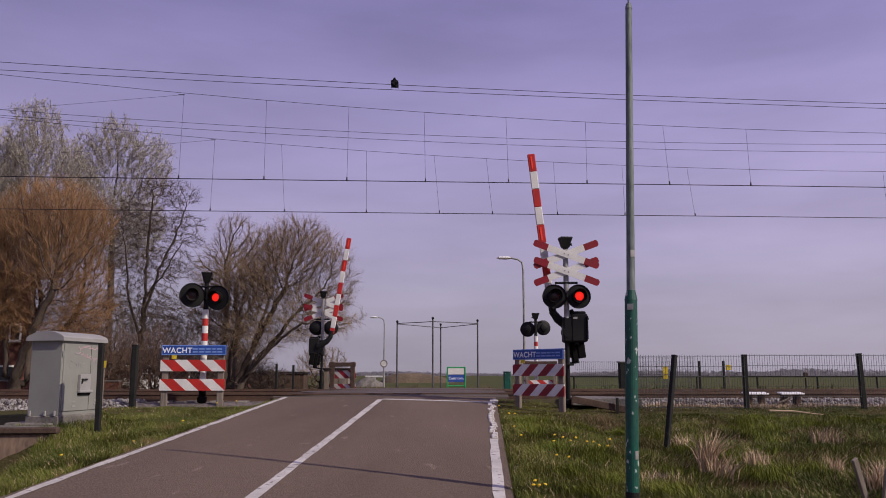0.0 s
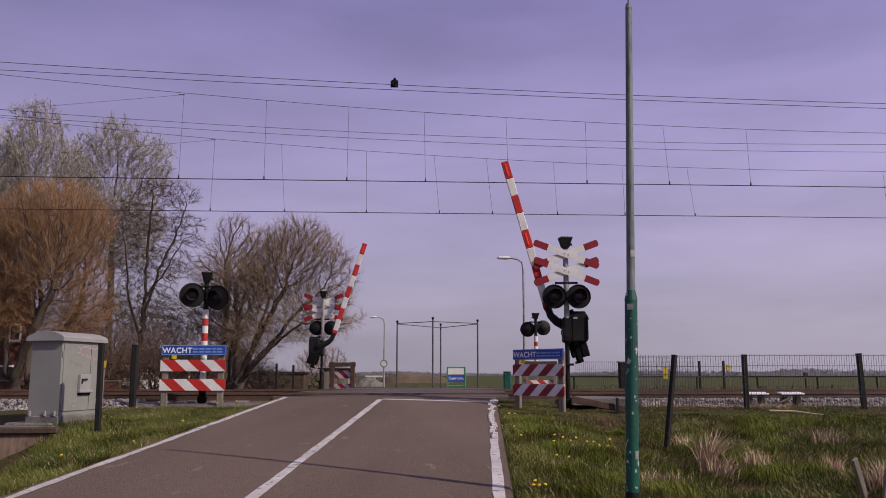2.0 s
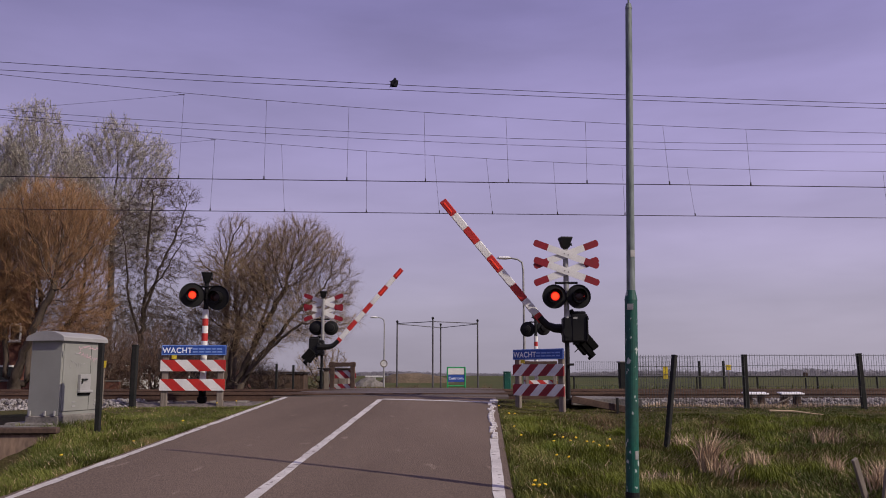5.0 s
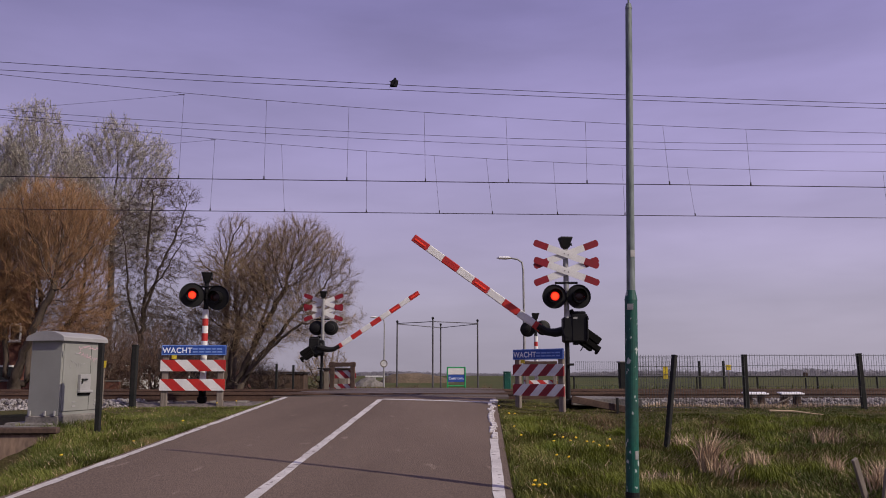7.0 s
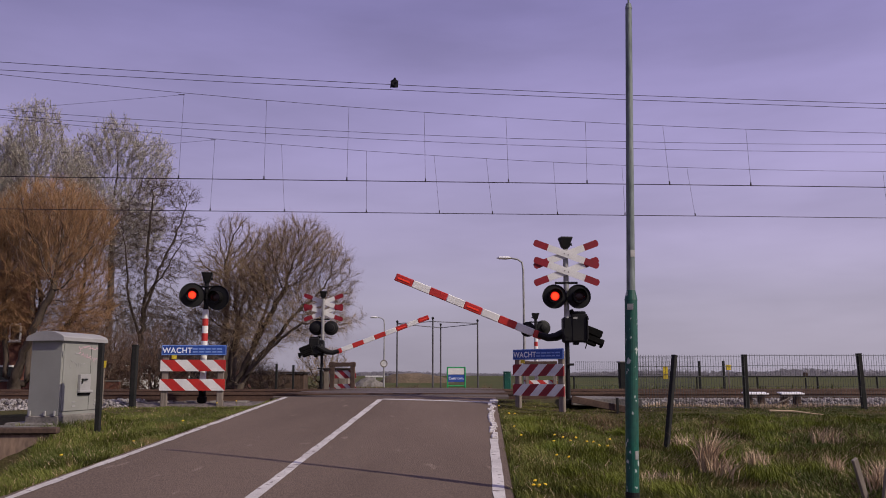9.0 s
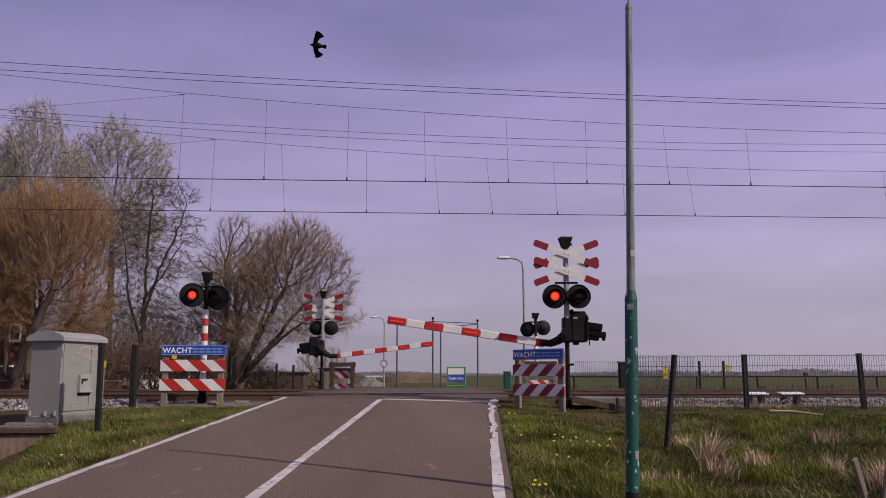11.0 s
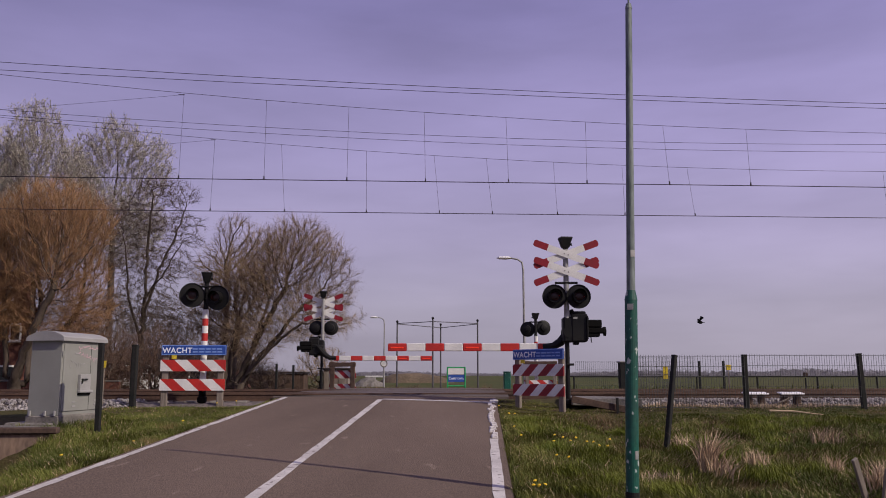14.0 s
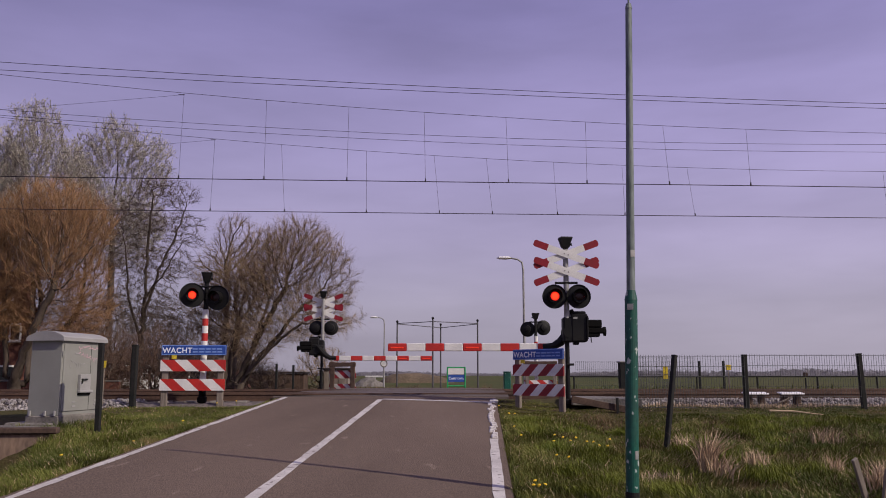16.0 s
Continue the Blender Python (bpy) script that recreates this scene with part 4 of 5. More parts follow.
part("lid", add_box(B(), (0, 0, 1.07), (0.3, 0.32, 0.05), bevel=0.02), GREENPOLE, t)
kerb_rnd = random.Random(12)
for x, y, s in [(1.18, 18.9, 0.06), (1.15, 18.5, 0.05)] + [(road_right(12.8 + 0.34 * k) + kerb_rnd.uniform(-0.02, 0.05), 12.8 + 0.34 * k, kerb_rnd.uniform(0.035, 0.055)) for k in range(19)]:
    t = thing("kerb_stone", "broken white painted stone on the road edge", "stone", pose(x, y, road_z(y) + s * 0.12), group="kerb stones")
    part("stone", add_box(B(), (0, 0, 0), (s * 2.2, 0.31, s * 0.8), rot=pose(0, 0, 0, 3, 3, s * 300 - 16), bevel=s * 0.3), LINE, t)


# ---- trees ----
def grow_crown(seed, trunk, blobs, count, step, reach, tip_r, trunk_r, limb_r, up, wander, stems=()):
    """Grows boughs from a trunk towards points strewn in the crown's lobes, (x, z, half width, half height), and thickens
    them towards the ground. Returns tubes as (points, radii, level) and the thin end pieces that bear twigs."""
    rs = np.random.RandomState(seed)
    size = np.array([b[2] * b[2] * b[3] for b in blobs])
    pick = rs.choice(len(blobs), count, p=size / size.sum())
    ball = rs.normal(0, 1, (count, 3))
    ball *= (rs.rand(count, 1) ** 0.42) * rs.uniform(0.82, 1.14, (count, 1)) / np.linalg.norm(ball, axis=1, keepdims=True)
    lob = np.array(blobs)[pick]
    goals = [Vector(g) for g in np.column_stack([lob[:, 0], np.zeros(count), lob[:, 1]]) + ball * np.column_stack([lob[:, 2], lob[:, 2] * 0.85, lob[:, 3]])]
    nodes, parent = [Vector(trunk[0])], [-1]
    for line in (trunk, *stems):
        last = min(range(len(nodes)), key=lambda q: (nodes[q] - Vector(line[1])).length + 0.5 * max(nodes[q].z - line[1][2], 0)) if line is not trunk else 0
        for a, b in zip([nodes[last], *line[1:]], line[1:]):
            a, b = Vector(a), Vector(b)
            n = max(1, int((b - a).length / (step * 1.6)))
            for k in range(n):
                nodes.append(a.lerp(b, (k + 1) / n) + Vector(rs.normal(0, 0.03, 3)))
                parent.append(last)
                last = len(nodes) - 1
    budded = collections.Counter()
    for _ in range(90):
        kd = kdtree.KDTree(len(nodes))
        for k, p in enumerate(nodes):
            kd.insert(p, k)
        kd.balance()
        pull, left = {}, []
        for g in goals:
            co, k, dist = kd.find(g)
            if dist < step * 1.35:
                continue
            left.append(g)
            if dist < reach:
                pull[k] = pull.get(k, Vector()) + (g - co) / dist
        goals = left
        grown = 0
        for k, d in pull.items():
            if budded[k] > 3:
                continue
            budded[k] += 1
            way = d.normalized() + Vector((0, 0, up)) + Vector(rs.normal(0, wander, 3))
            nodes.append(nodes[k] + way.normalized() * step)
            parent.append(k)
            grown += 1
        if not grown:
            break
    tips, kids = [0] * len(nodes), [[] for _ in nodes]
    for k in range(len(nodes) - 1, 0, -1):
        tips[k] = tips[k] or 1
        tips[parent[k]] += tips[k]
        kids[parent[k]].append(k)
    rad = [max(tip_r, trunk_r * (t / tips[0]) ** 0.5) for t in tips]
    tubes, twigs, todo = [], [], [(0, 0)]
    while todo:
        start, k = todo.pop()
        chain = [start] if start != k else []
        while True:
            chain.append(k)
            if not kids[k]:
                break
            order = sorted(kids[k], key=lambda q: -tips[q])
            todo += [(k, q) for q in order[1:]]
            k = order[0]
        if len(chain) > 1:
            r = [min(rad[q], rad[chain[1]]) for q in chain]
            lev = 0 if start == 0 and chain[0] == 0 and not tubes else (1 if r[0] > limb_r else 3)
            r[-1] *= 0.5
            tubes.append(([nodes[q] for q in chain], r, lev))
    for k in range(1, len(nodes)):
        if tips[k] <= 5:
            a, b = nodes[parent[k]], nodes[k]
            twigs.append(([a, b], (b - a).normalized()))
    return tubes, twigs


def wood_mesh(tubes, material, lo=0, hi=9, name="wood"):
    v, f = [], []
    for pts, rad, lev in tubes:
        if not lo <= lev <= hi:
            continue
        seg = 9 if lev == 0 else (6 if lev == 1 else 3)
        start = len(v)
        for i, p in enumerate(pts):
            d = (pts[min(i + 1, len(pts) - 1)] - pts[max(i - 1, 0)]).normalized()
            a = d.orthogonal().normalized()
            b = d.cross(a)
            for k in range(seg):
                t = k * math.tau / seg
                v.append(p + (a * math.cos(t) + b * math.sin(t)) * rad[i])
        for i in range(len(pts) - 1):
            for k in range(seg):
                f.append((start + i * seg + k, start + i * seg + (k + 1) % seg, start + (i + 1) * seg + (k + 1) % seg, start + (i + 1) * seg + k))
    return soup(name, [tuple(q) for q in v], f, material)


def twig_mesh(twigs, seed, per, length, width, material, up, droop, leaf=0.0):
    """Fine tapering twigs along the end branches; leaf: size of a bud cluster at each tip."""
    rs = np.random.RandomState(seed)
    base, dirs = [], []
    for pts, d in twigs:
        for k in range(per):
            i = rs.randint(0, len(pts) - 1)
            f = rs.rand()
            base.append(pts[i].lerp(pts[i + 1], f))
            dirs.append((pts[i + 1] - pts[i]).normalized())
    base, dirs = np.array(base), np.array(dirs)
    n = len(base)
    dirs = dirs + rs.normal(0, 0.36, (n, 3)) + np.array([0, 0, up])
    dirs /= np.linalg.norm(dirs, axis=1, keepdims=True)
    L = length * rs.uniform(0.5, 1.3, (n, 1))
    mid = base + dirs * L * 0.55 + rs.normal(0, 0.03, (n, 3)) * length
    end = base + dirs * L + np.array([0, 0, -droop]) * L
    side = np.cross(dirs, rs.normal(0, 1, (n, 3)))
    side /= np.linalg.norm(side, axis=1, keepdims=True) + 1e-6
    w = width * rs.uniform(0.7, 1.3, (n, 1))
    v = np.stack([base - side * w, base + side * w, mid - side * w * 0.7, mid + side * w * 0.7, end], 1)
    o = 5 * np.arange(n)[:, None]
    f = np.concatenate([o + np.array([[0, 1, 3]]), o + np.array([[0, 3, 2]]), o + np.array([[2, 3, 4]])])
    v = v.reshape(-1, 3)
    if leaf:
        k = np.repeat(np.arange(n), 3)
        m = len(k)
        c = mid[k] + (end[k] - mid[k]) * rs.uniform(0.0, 1.0, (m, 1)) + rs.normal(0, leaf * 0.3, (m, 3))
        a = (dirs[k] + rs.normal(0, 0.45, (m, 3)) + np.array([0, 0, 0.4])) * leaf * rs.uniform(0.5, 1.2, (m, 1))
        b = np.cross(a, rs.normal(0, 1, (m, 3))) / np.linalg.norm(a, axis=1, keepdims=True) * leaf * 0.45
        b *= leaf * 0.42 / (np.linalg.norm(b, axis=1, keepdims=True) + 1e-6)
        lv = np.stack([c - b, c + a, c + b, c - a * 0.5], 1).reshape(-1, 3)
        return soup("twigs", v, f, material), soup("buds", lv, np.arange(m * 4).reshape(-1, 4), BUDS)
    return soup("twigs", v, f, material), None


def tree(name, label, y, trunk, blobs, seed, twig_mat, count, step, per, length, width, tip_r=0.012, trunk_r=0.3, limb_r=0.05, up=0.1, wander=0.25,
         tw_up=0.2, droop=0.0, leaf=0.0, bark=BARK, bough=None, reach=3.0, stems=()):
    """trunk: (x, z) up the stem, and blobs: lobes of the crown, both in the world, y metres off."""
    bx = trunk[0][0]
    t = thing(name, label, "tree", pose(bx, y, GZ))
    stem = [(0, 0, -0.3)] + [(x - bx, 0, z - GZ) for x, z in trunk[1:]]
    tubes, twigs = grow_crown(seed, stem, [(x - bx, z - GZ, rx, rz) for x, z, rx, rz in blobs], count, step, reach, tip_r, trunk_r, limb_r, up, wander,
                              [[(0, 0, 0)] + [(x - bx, dy, z - GZ) for x, dy, z in q] for q in stems])
    part("trunk", wood_mesh(tubes, bark, 0, 0, "trunk"), bark, t)
    for q in tubes:
        if q[2] == 1:
            part("limb", wood_mesh([q], bark, 1, 1, "limb"), bark, t)
    tagged(part("branchwork", wood_mesh(tubes, bough or twig_mat, 3, 9, "branchwork"), bough or twig_mat, t), kind="stuff")
    tw, buds = twig_mesh(twigs, seed, per, length, width, twig_mat, tw_up, droop, leaf)
    tagged(part("crown", tw, twig_mat, t), kind="stuff")
    if buds:
        tagged(part("foliage", buds, BUDS, t, "pale young buds"), kind="stuff")
    return t


GZ = -0.1
# tall pale trees behind
POPLAR = dict(count=8000, step=0.27, per=6, length=0.6, width=0.009, tip_r=0.012, trunk_r=0.24, limb_r=0.055, up=0.3, wander=0.25, leaf=0.062, tw_up=0.35)
tree("poplar_tree", "tall bare poplar with pale young buds", 58, [(-29.0, 0), (-29.2, 6.0), (-29.4, 12.2)], [(-29.67, 18.0, 2.35, 3.3), (-30.9, 14.7, 2.4, 3.8), (-27.5, 15.1, 2.4, 3.2), (-29.3, 11.0, 3.6, 2.8)], 11, TWIG_GREY, **POPLAR)
tree("poplar_tree", "tall bare poplar with pale young buds", 60, [(-24.5, 0), (-24.4, 6.0), (-24.6, 12.6)], [(-24.8, 18.1, 2.1, 2.7), (-22.3, 16.9, 1.9, 2.6), (-26.9, 16.5, 2.0, 3.0), (-21.1, 18.1, 0.8, 1.0), (-24.3, 12.6, 3.5, 3.3)], 12, TWIG_GREY, **POPLAR)
tree("poplar_tree", "bare poplar with pale young buds", 61, [(-33.5, 0), (-33.4, 6.0), (-33.6, 12.0)], [(-33.6, 17.2, 2.0, 3.0), (-34.2, 13.4, 2.6, 3.2)], 13, TWIG_GREY, **POPLAR)
# bare tree with level limbs
tree("bare_tree", "bare dark tree with spreading level limbs", 42, [(-15.65, 0), (-15.35, 4.6), (-15.32, 8.4), (-15.2, 11.2)],
     [(-14.6, 11.05, 1.65, 0.8), (-13.2, 10.75, 0.75, 0.4), (-14.3, 9.45, 1.8, 0.7), (-13.55, 8.6, 1.2, 0.5), (-16.25, 9.5, 1.2, 1.4), (-15.1, 7.2, 2.25, 1.15), (-15.8, 5.2, 1.9, 1.45), (-14.25, 4.6, 1.75, 1.45)],
     21, TWIG_DARK, 8500, 0.18, 7, 0.40, 0.005, tip_r=0.006, trunk_r=0.16, limb_r=0.035, up=0.02, wander=0.3, tw_up=0.12,
     stems=[[(-15.3, 0.0, 4.8), (-14.75, 0.2, 7.0), (-14.0, 0.3, 8.8), (-13.5, 0.3, 10.4)], [(-15.45, 0.0, 3.4), (-16.1, -0.2, 5.5), (-16.4, -0.3, 8.5)], [(-15.3, 0.0, 5.6), (-14.4, -0.4, 6.6), (-13.4, -0.5, 8.3)]])
# orange willows
WILLOW = dict(step=0.18, length=0.66, width=0.0042, tip_r=0.006, limb_r=0.045, up=0.22, wander=0.26, bough=TWIG_RED)
tree("willow_tree", "willow with dense orange twigs", 34.5, [(-17.95, 0), (-17.8, 1.3), (-17.4, 3.2), (-16.9, 4.6)], [(-16.7, 7.95, 2.4, 1.85), (-14.95, 7.7, 0.8, 1.5), (-18.1, 7.45, 1.45, 2.0), (-16.3, 5.9, 2.1, 1.4), (-15.3, 4.5, 1.4, 1.2), (-15.9, 3.4, 1.5, 1.0), (-17.9, 4.2, 1.5, 1.3)],
     31, TWIG_ORANGE, 15000, per=10, tw_up=0.45, trunk_r=0.27, stems=[[(-17.5, 0.2, 1.3), (-16.4, 0.4, 2.9), (-15.5, 0.5, 4.6)], [(-18.1, -0.2, 1.6), (-18.3, -0.3, 4.2)], [(-17.7, -0.3, 1.5), (-16.9, -0.7, 3.4), (-16.1, -0.9, 5.0)]], **WILLOW)
tree("willow_tree", "willow with dense orange twigs", 34, [(-19.4, 0), (-19.5, 2.0), (-19.6, 3.6)], [(-19.7, 6.9, 1.65, 2.1), (-19.1, 4.5, 1.6, 1.4)], 32, TWIG_ORANGE, 5000, per=11, tw_up=0.45, trunk_r=0.24, **WILLOW)
# tan willows behind the crossing
tree("willow_tree", "leaning willow with tan twigs", 38, [(-9.65, 0), (-9.4, 0.9), (-8.6, 2.3), (-7.5, 3.6), (-6.5, 4.9)],
     [(-6.75, 7.2, 1.85, 1.65), (-5.2, 6.75, 1.0, 1.2), (-7.95, 5.8, 2.0, 1.5), (-5.9, 5.0, 1.6, 0.9), (-3.98, 4.35, 0.37, 0.5), (-4.75, 5.75, 0.8, 0.9), (-8.7, 3.6, 1.6, 1.2), (-6.7, 3.9, 1.5, 0.9), (-5.4, 4.0, 1.3, 0.7)],
     41, TWIG_TAN, 12000, per=9, tw_up=0.3, trunk_r=0.21, stems=[[(-9.3, 0.3, 1.2), (-8.9, 0.5, 3.0), (-8.2, 0.6, 5.2)], [(-9.7, -0.2, 1.4), (-9.6, -0.3, 3.6)], [(-8.9, -0.3, 1.6), (-7.8, -0.6, 2.9), (-6.4, -0.8, 4.0)], [(-9.5, 0.1, 1.2), (-8.6, 0.0, 3.3), (-7.3, 0.1, 5.8)]], **WILLOW)
tree("willow_tree", "willow with tan twigs", 41, [(-10.6, 0), (-10.45, 2.5), (-10.2, 4.4)], [(-10.05, 6.25, 1.55, 1.75), (-11.0, 4.5, 1.7, 1.4), (-9.0, 7.9, 1.1, 1.2)], 42, TWIG_TAN, 6500, per=9, tw_up=0.3, trunk_r=0.2, **WILLOW)
tree("willow_tree", "slender willow with drooping pale twigs", 43, [(-11.4, 0), (-11.4, 4.7), (-11.45, 7.0)], [(-11.5, 8.5, 0.7, 1.5), (-10.35, 8.4, 0.6, 1.35), (-12.3, 6.8, 0.9, 1.6), (-10.85, 9.7, 0.6, 0.36)],
     43, TWIG_TAN, 3600, per=9, tw_up=0.1, droop=0.3, trunk_r=0.16, **WILLOW)
# shrubs below
for i, (x, y, h, s, m) in enumerate(((-13.6, 39, 3.9, 1.7, TWIG_RED), (-16.6, 39.5, 4.6, 1.9, TWIG_RED), (-19.2, 46, 6.5, 2.4, TWIG_GREY), (-13.6, 48, 5.0, 2.2, TWIG_DARK), (-11.0, 45, 3.4, 1.8, TWIG_DARK), (-6.6, 45, 3.3, 1.5, TWIG_TAN), (-17.6, 50, 6.0, 2.4, TWIG_DARK), (-8.9, 40.5, 2.2, 1.5, TWIG_DARK), (-15.2, 38, 2.6, 1.3, TWIG_RED))):
    tree("shrub", "bare tangled shrub with brown twigs", y, [(x, 0), (x, 0.6)], [(x, h * 0.55, s, h * 0.45), (x + 0.5 * s, h * 0.35, s * 0.6, h * 0.3)], 60 + i, m, 4500, 0.2, 6, 0.4, 0.006, tip_r=0.009, trunk_r=0.1, limb_r=0.035, up=0.2, wander=0.4, tw_up=0.25)


# ---- houses behind the trees ----
def house(x, y, w, d, eave, ridge, turn, label, windows, wall=BRICK):
    t = thing("house", label, "house", pose(x, y, 0.2, 0, 0, turn), group="houses")
    part("wall", add_box(B(), (0, 0, eave / 2 - 0.2), (w, d, eave + 0.4)), wall, t, "red brick walls")
    bm = B()
    pts = [(-w / 2 - 0.25, -d / 2 - 0.4, eave - 0.1), (-w / 2 - 0.25, 0, ridge), (-w / 2 - 0.25, d / 2 + 0.4, eave - 0.1)]
    a = [bm.verts.new(p) for p in pts]
    b = [bm.verts.new((-p[0], p[1], p[2])) for p in pts]
    bm.faces.new(a)
    bm.faces.new(b[::-1])
    for k in range(3):
        bm.faces.new((a[k], a[(k + 1) % 3], b[(k + 1) % 3], b[k]))
    part("roof", bm, ROOF, t, "dark tiled roof")
    for wx, wz, ww, wh in windows:
        win = part("window", frame_ring(ww, wh, 0.09, 0.09, (wx, -d / 2 - 0.02, wz)), WHITE, t, "white framed window")
        part("pane", add_box(B(), (wx, -d / 2 - 0.01, wz), (ww - 0.09, 0.03, wh - 0.09)), GLASS, win)
        part("sill", add_box(B(), (wx, -d / 2 - 0.08, wz - wh / 2 - 0.06), (ww + 0.1, 0.16, 0.05)), WHITE, win)
    return t


GLASS = mat("dark_window_glass", (0.02, 0.022, 0.025), (0.03, 0.03, 0.035), 2, 0.12, bump=0)
house(-23.9, 39.5, 7.0, 6, 6.3, 7.6, 27, "red brick house with a dark roof behind willows", ((2.75, 1.3, 0.62, 1.1), (3.0, 3.4, 0.45, 0.75), (2.3, 5.1, 0.95, 0.75), (0.6, 1.5, 1.0, 1.6), (0.4, 4.9, 1.2, 1.2)))
house(-19.5, 62, 9, 6, 2.0, 3.4, 0, "low brick house glimpsed behind bare trees", ((-3, 1.5, 1.1, 1.1), (-1, 1.5, 1.1, 1.1), (2, 1.5, 1.1, 1.1)))


def low_wall(x0, x1, y, z0, z1, label):
    t = thing("garden_wall", label, "wall", pose((x0 + x1) / 2, y, 0))
    part("wall", add_box(B(), (0, 0, (z0 + z1) / 2), (x1 - x0, 0.25, z1 - z0), bevel=0.01), BRICK, t)
    part("coping", add_box(B(), (0, 0, z1 + 0.03), (x1 - x0 + 0.04, 0.32, 0.06), bevel=0.01), CONCRETE, t)


low_wall(-22, -14.6, 37.5, -0.2, 1.35, "low red brick garden wall with stone coping")


def shed(x, y, w, h, material, label):
    t = thing("shed", label, "shed", pose(x, y, 0))
    part("walls", add_box(B(), (0, 0, h / 2), (w, 1.4, h), bevel=0.02), material, t)
    part("roof", add_box(B(), (0, 0, h + 0.06), (w + 0.2, 1.6, 0.1), bevel=0.02), ROOF, t)
    for k in range(int(w / 0.4)):
        part("board", add_box(B(), (-w / 2 + 0.2 + 0.4 * k, -0.71, h / 2), (0.36, 0.03, h - 0.1), bevel=0.01), material, t)


shed(-5.6, 44, 1.3, 1.9, GREYPOST, "small weathered shed beyond the tracks")
shed(-8.4, 43, 2.6, 1.7, DARKWOOD, "low dark wooden shed beyond the tracks")


def parked_car(x, y, turn):
    t = thing("car", "white car parked behind the garden wall", "car", pose(x, y, 0.35, 0, 0, turn))
    bm = B()
    prof = [(-2.0, 0.35), (-1.95, 0.8), (-1.3, 0.9), (-0.7, 1.38), (0.7, 1.42), (1.35, 0.95), (2.0, 0.82), (2.05, 0.35)]
    a = [bm.verts.new((p, -0.8, q)) for p, q in prof]
    b = [bm.verts.new((p, 0.8, q)) for p, q in prof]
    bm.faces.new(a)
    bm.faces.new(b[::-1])
    for k in range(len(prof)):
        j = (k + 1) % len(prof)
        bm.faces.new((a[k], b[k], b[j], a[j]))
    part("body", bm, BRIGHTPLATE, t)
    for q in (-0.35, 0.45):
        part("window", add_box(B(), (q, -0.81, 1.15), (0.65, 0.02, 0.34)), GLASS, t)
    for q in (-1.25, 1.25):
        w = part("wheel", add_cyl(B(), (q, -0.82, 0.3), (q, -0.62, 0.3), 0.31, 0.31, 18), SOOT, t)
        part("rim", add_cyl(B(), (q, -0.835, 0.3), (q, -0.82, 0.3), 0.19, 0.19, 12), GALV, w)


parked_car(-20.4, 56, 20)


# ---- distance ----
def far_wood(name, label, seed, x0, x1, y, z, h, count):
    """A wood on the horizon, its haze put into the pale colour: many leaf clumps in uneven heaps."""
    rs = np.random.RandomState(seed)
    cx = rs.uniform(x0, x1, count)
    top = h * (0.35 + 0.65 * np.abs(np.sin(cx * 0.021 + seed) * np.sin(cx * 0.0073 + 1 + seed))) * rs.uniform(0.55, 1.1, count)
    n = 200
    c = np.stack([np.repeat(cx, n) + rs.normal(0, h * 0.7, count * n), y + rs.uniform(-15, 15, count * n), z + np.repeat(top, n) * rs.beta(1.1, 1.4, count * n)], 1)
    m = count * n
    a, b = rs.normal(0, 1, (m, 3)), rs.normal(0, 1, (m, 3))
    a[:, 1] *= 0.25
    b[:, 1] *= 0.25
    s = h * 0.085
    v = np.stack([c + a * s, c - a * s * 0.5 + b * s, c - b * s], 1).reshape(-1, 3)
    return tagged(part(name, soup(name, v, np.arange(m * 3).reshape(-1, 3), HAZE_TINTED_WOOD), HAZE_TINTED_WOOD), label, "trees", kind="stuff")


far_wood("far_wood", "line of trees on the horizon, haze tinted in", 5, -260, 560, 620, -1, 6.5, 520)
far_wood("far_wood", "clump of trees in the fields, haze tinted in", 8, 130, 330, 470, -1, 5.5, 150)
field = part("field", grid_mesh("field", list(np.linspace(-900, 900, 40)), list(np.linspace(47, 900, 40)), lambda x, y: 0.13, FIELD), FIELD)
tagged(field, "flat green meadow beyond the railway", "field", kind="structure")
t = thing("earth_mound", "low brown earth mound in the field", "mound", pose(-4.6, 150, -0.5))
bm = B()
add_lathe(bm, [(7.5, 0), (6.2, 1.2), (4.6, 2.0), (2.5, 2.3), (0.01, 2.4)], 36, Matrix.Diagonal((1, 0.5, 1, 1)))
for v in bm.verts:
    v.co.z *= 1 + 0.35 * noise.noise(v.co * 0.25)
part("soil", bm, mat("brown_earth", (0.16, 0.115, 0.075), (0.10, 0.075, 0.05), 0.4, 0.95, fine=3, bump=0.6), t, smooth=True)
t = thing("white_rail", "low white fence rail in the field", "fence", pose(-9.0, 110, 0))
part("rail", add_box(B(), (0, 0, 1.35), (2.6, 0.1, 0.22), bevel=0.02), WHITE, t)
for q in (-1.2, 0, 1.2):
    part("post", add_box(B(), (q, 0.1, 0.5), (0.12, 0.1, 1.9), bevel=0.01), WHITE, t)
t = thing("rubble_heap", "low heap of pale grey rubble in the field", "rubble", pose(-9.3, 104, 0.0))
bm = B()
add_lathe(bm, [(2.2, 0), (1.7, 0.5), (1.1, 0.9), (0.5, 1.1), (0.01, 1.15)], 30, Matrix.Diagonal((1, 0.7, 1, 1)))
for v in bm.verts:
    v.co.z *= 1 + 0.6 * noise.noise(v.co * 1.3)
part("stones", bm, CONCRETE, t)


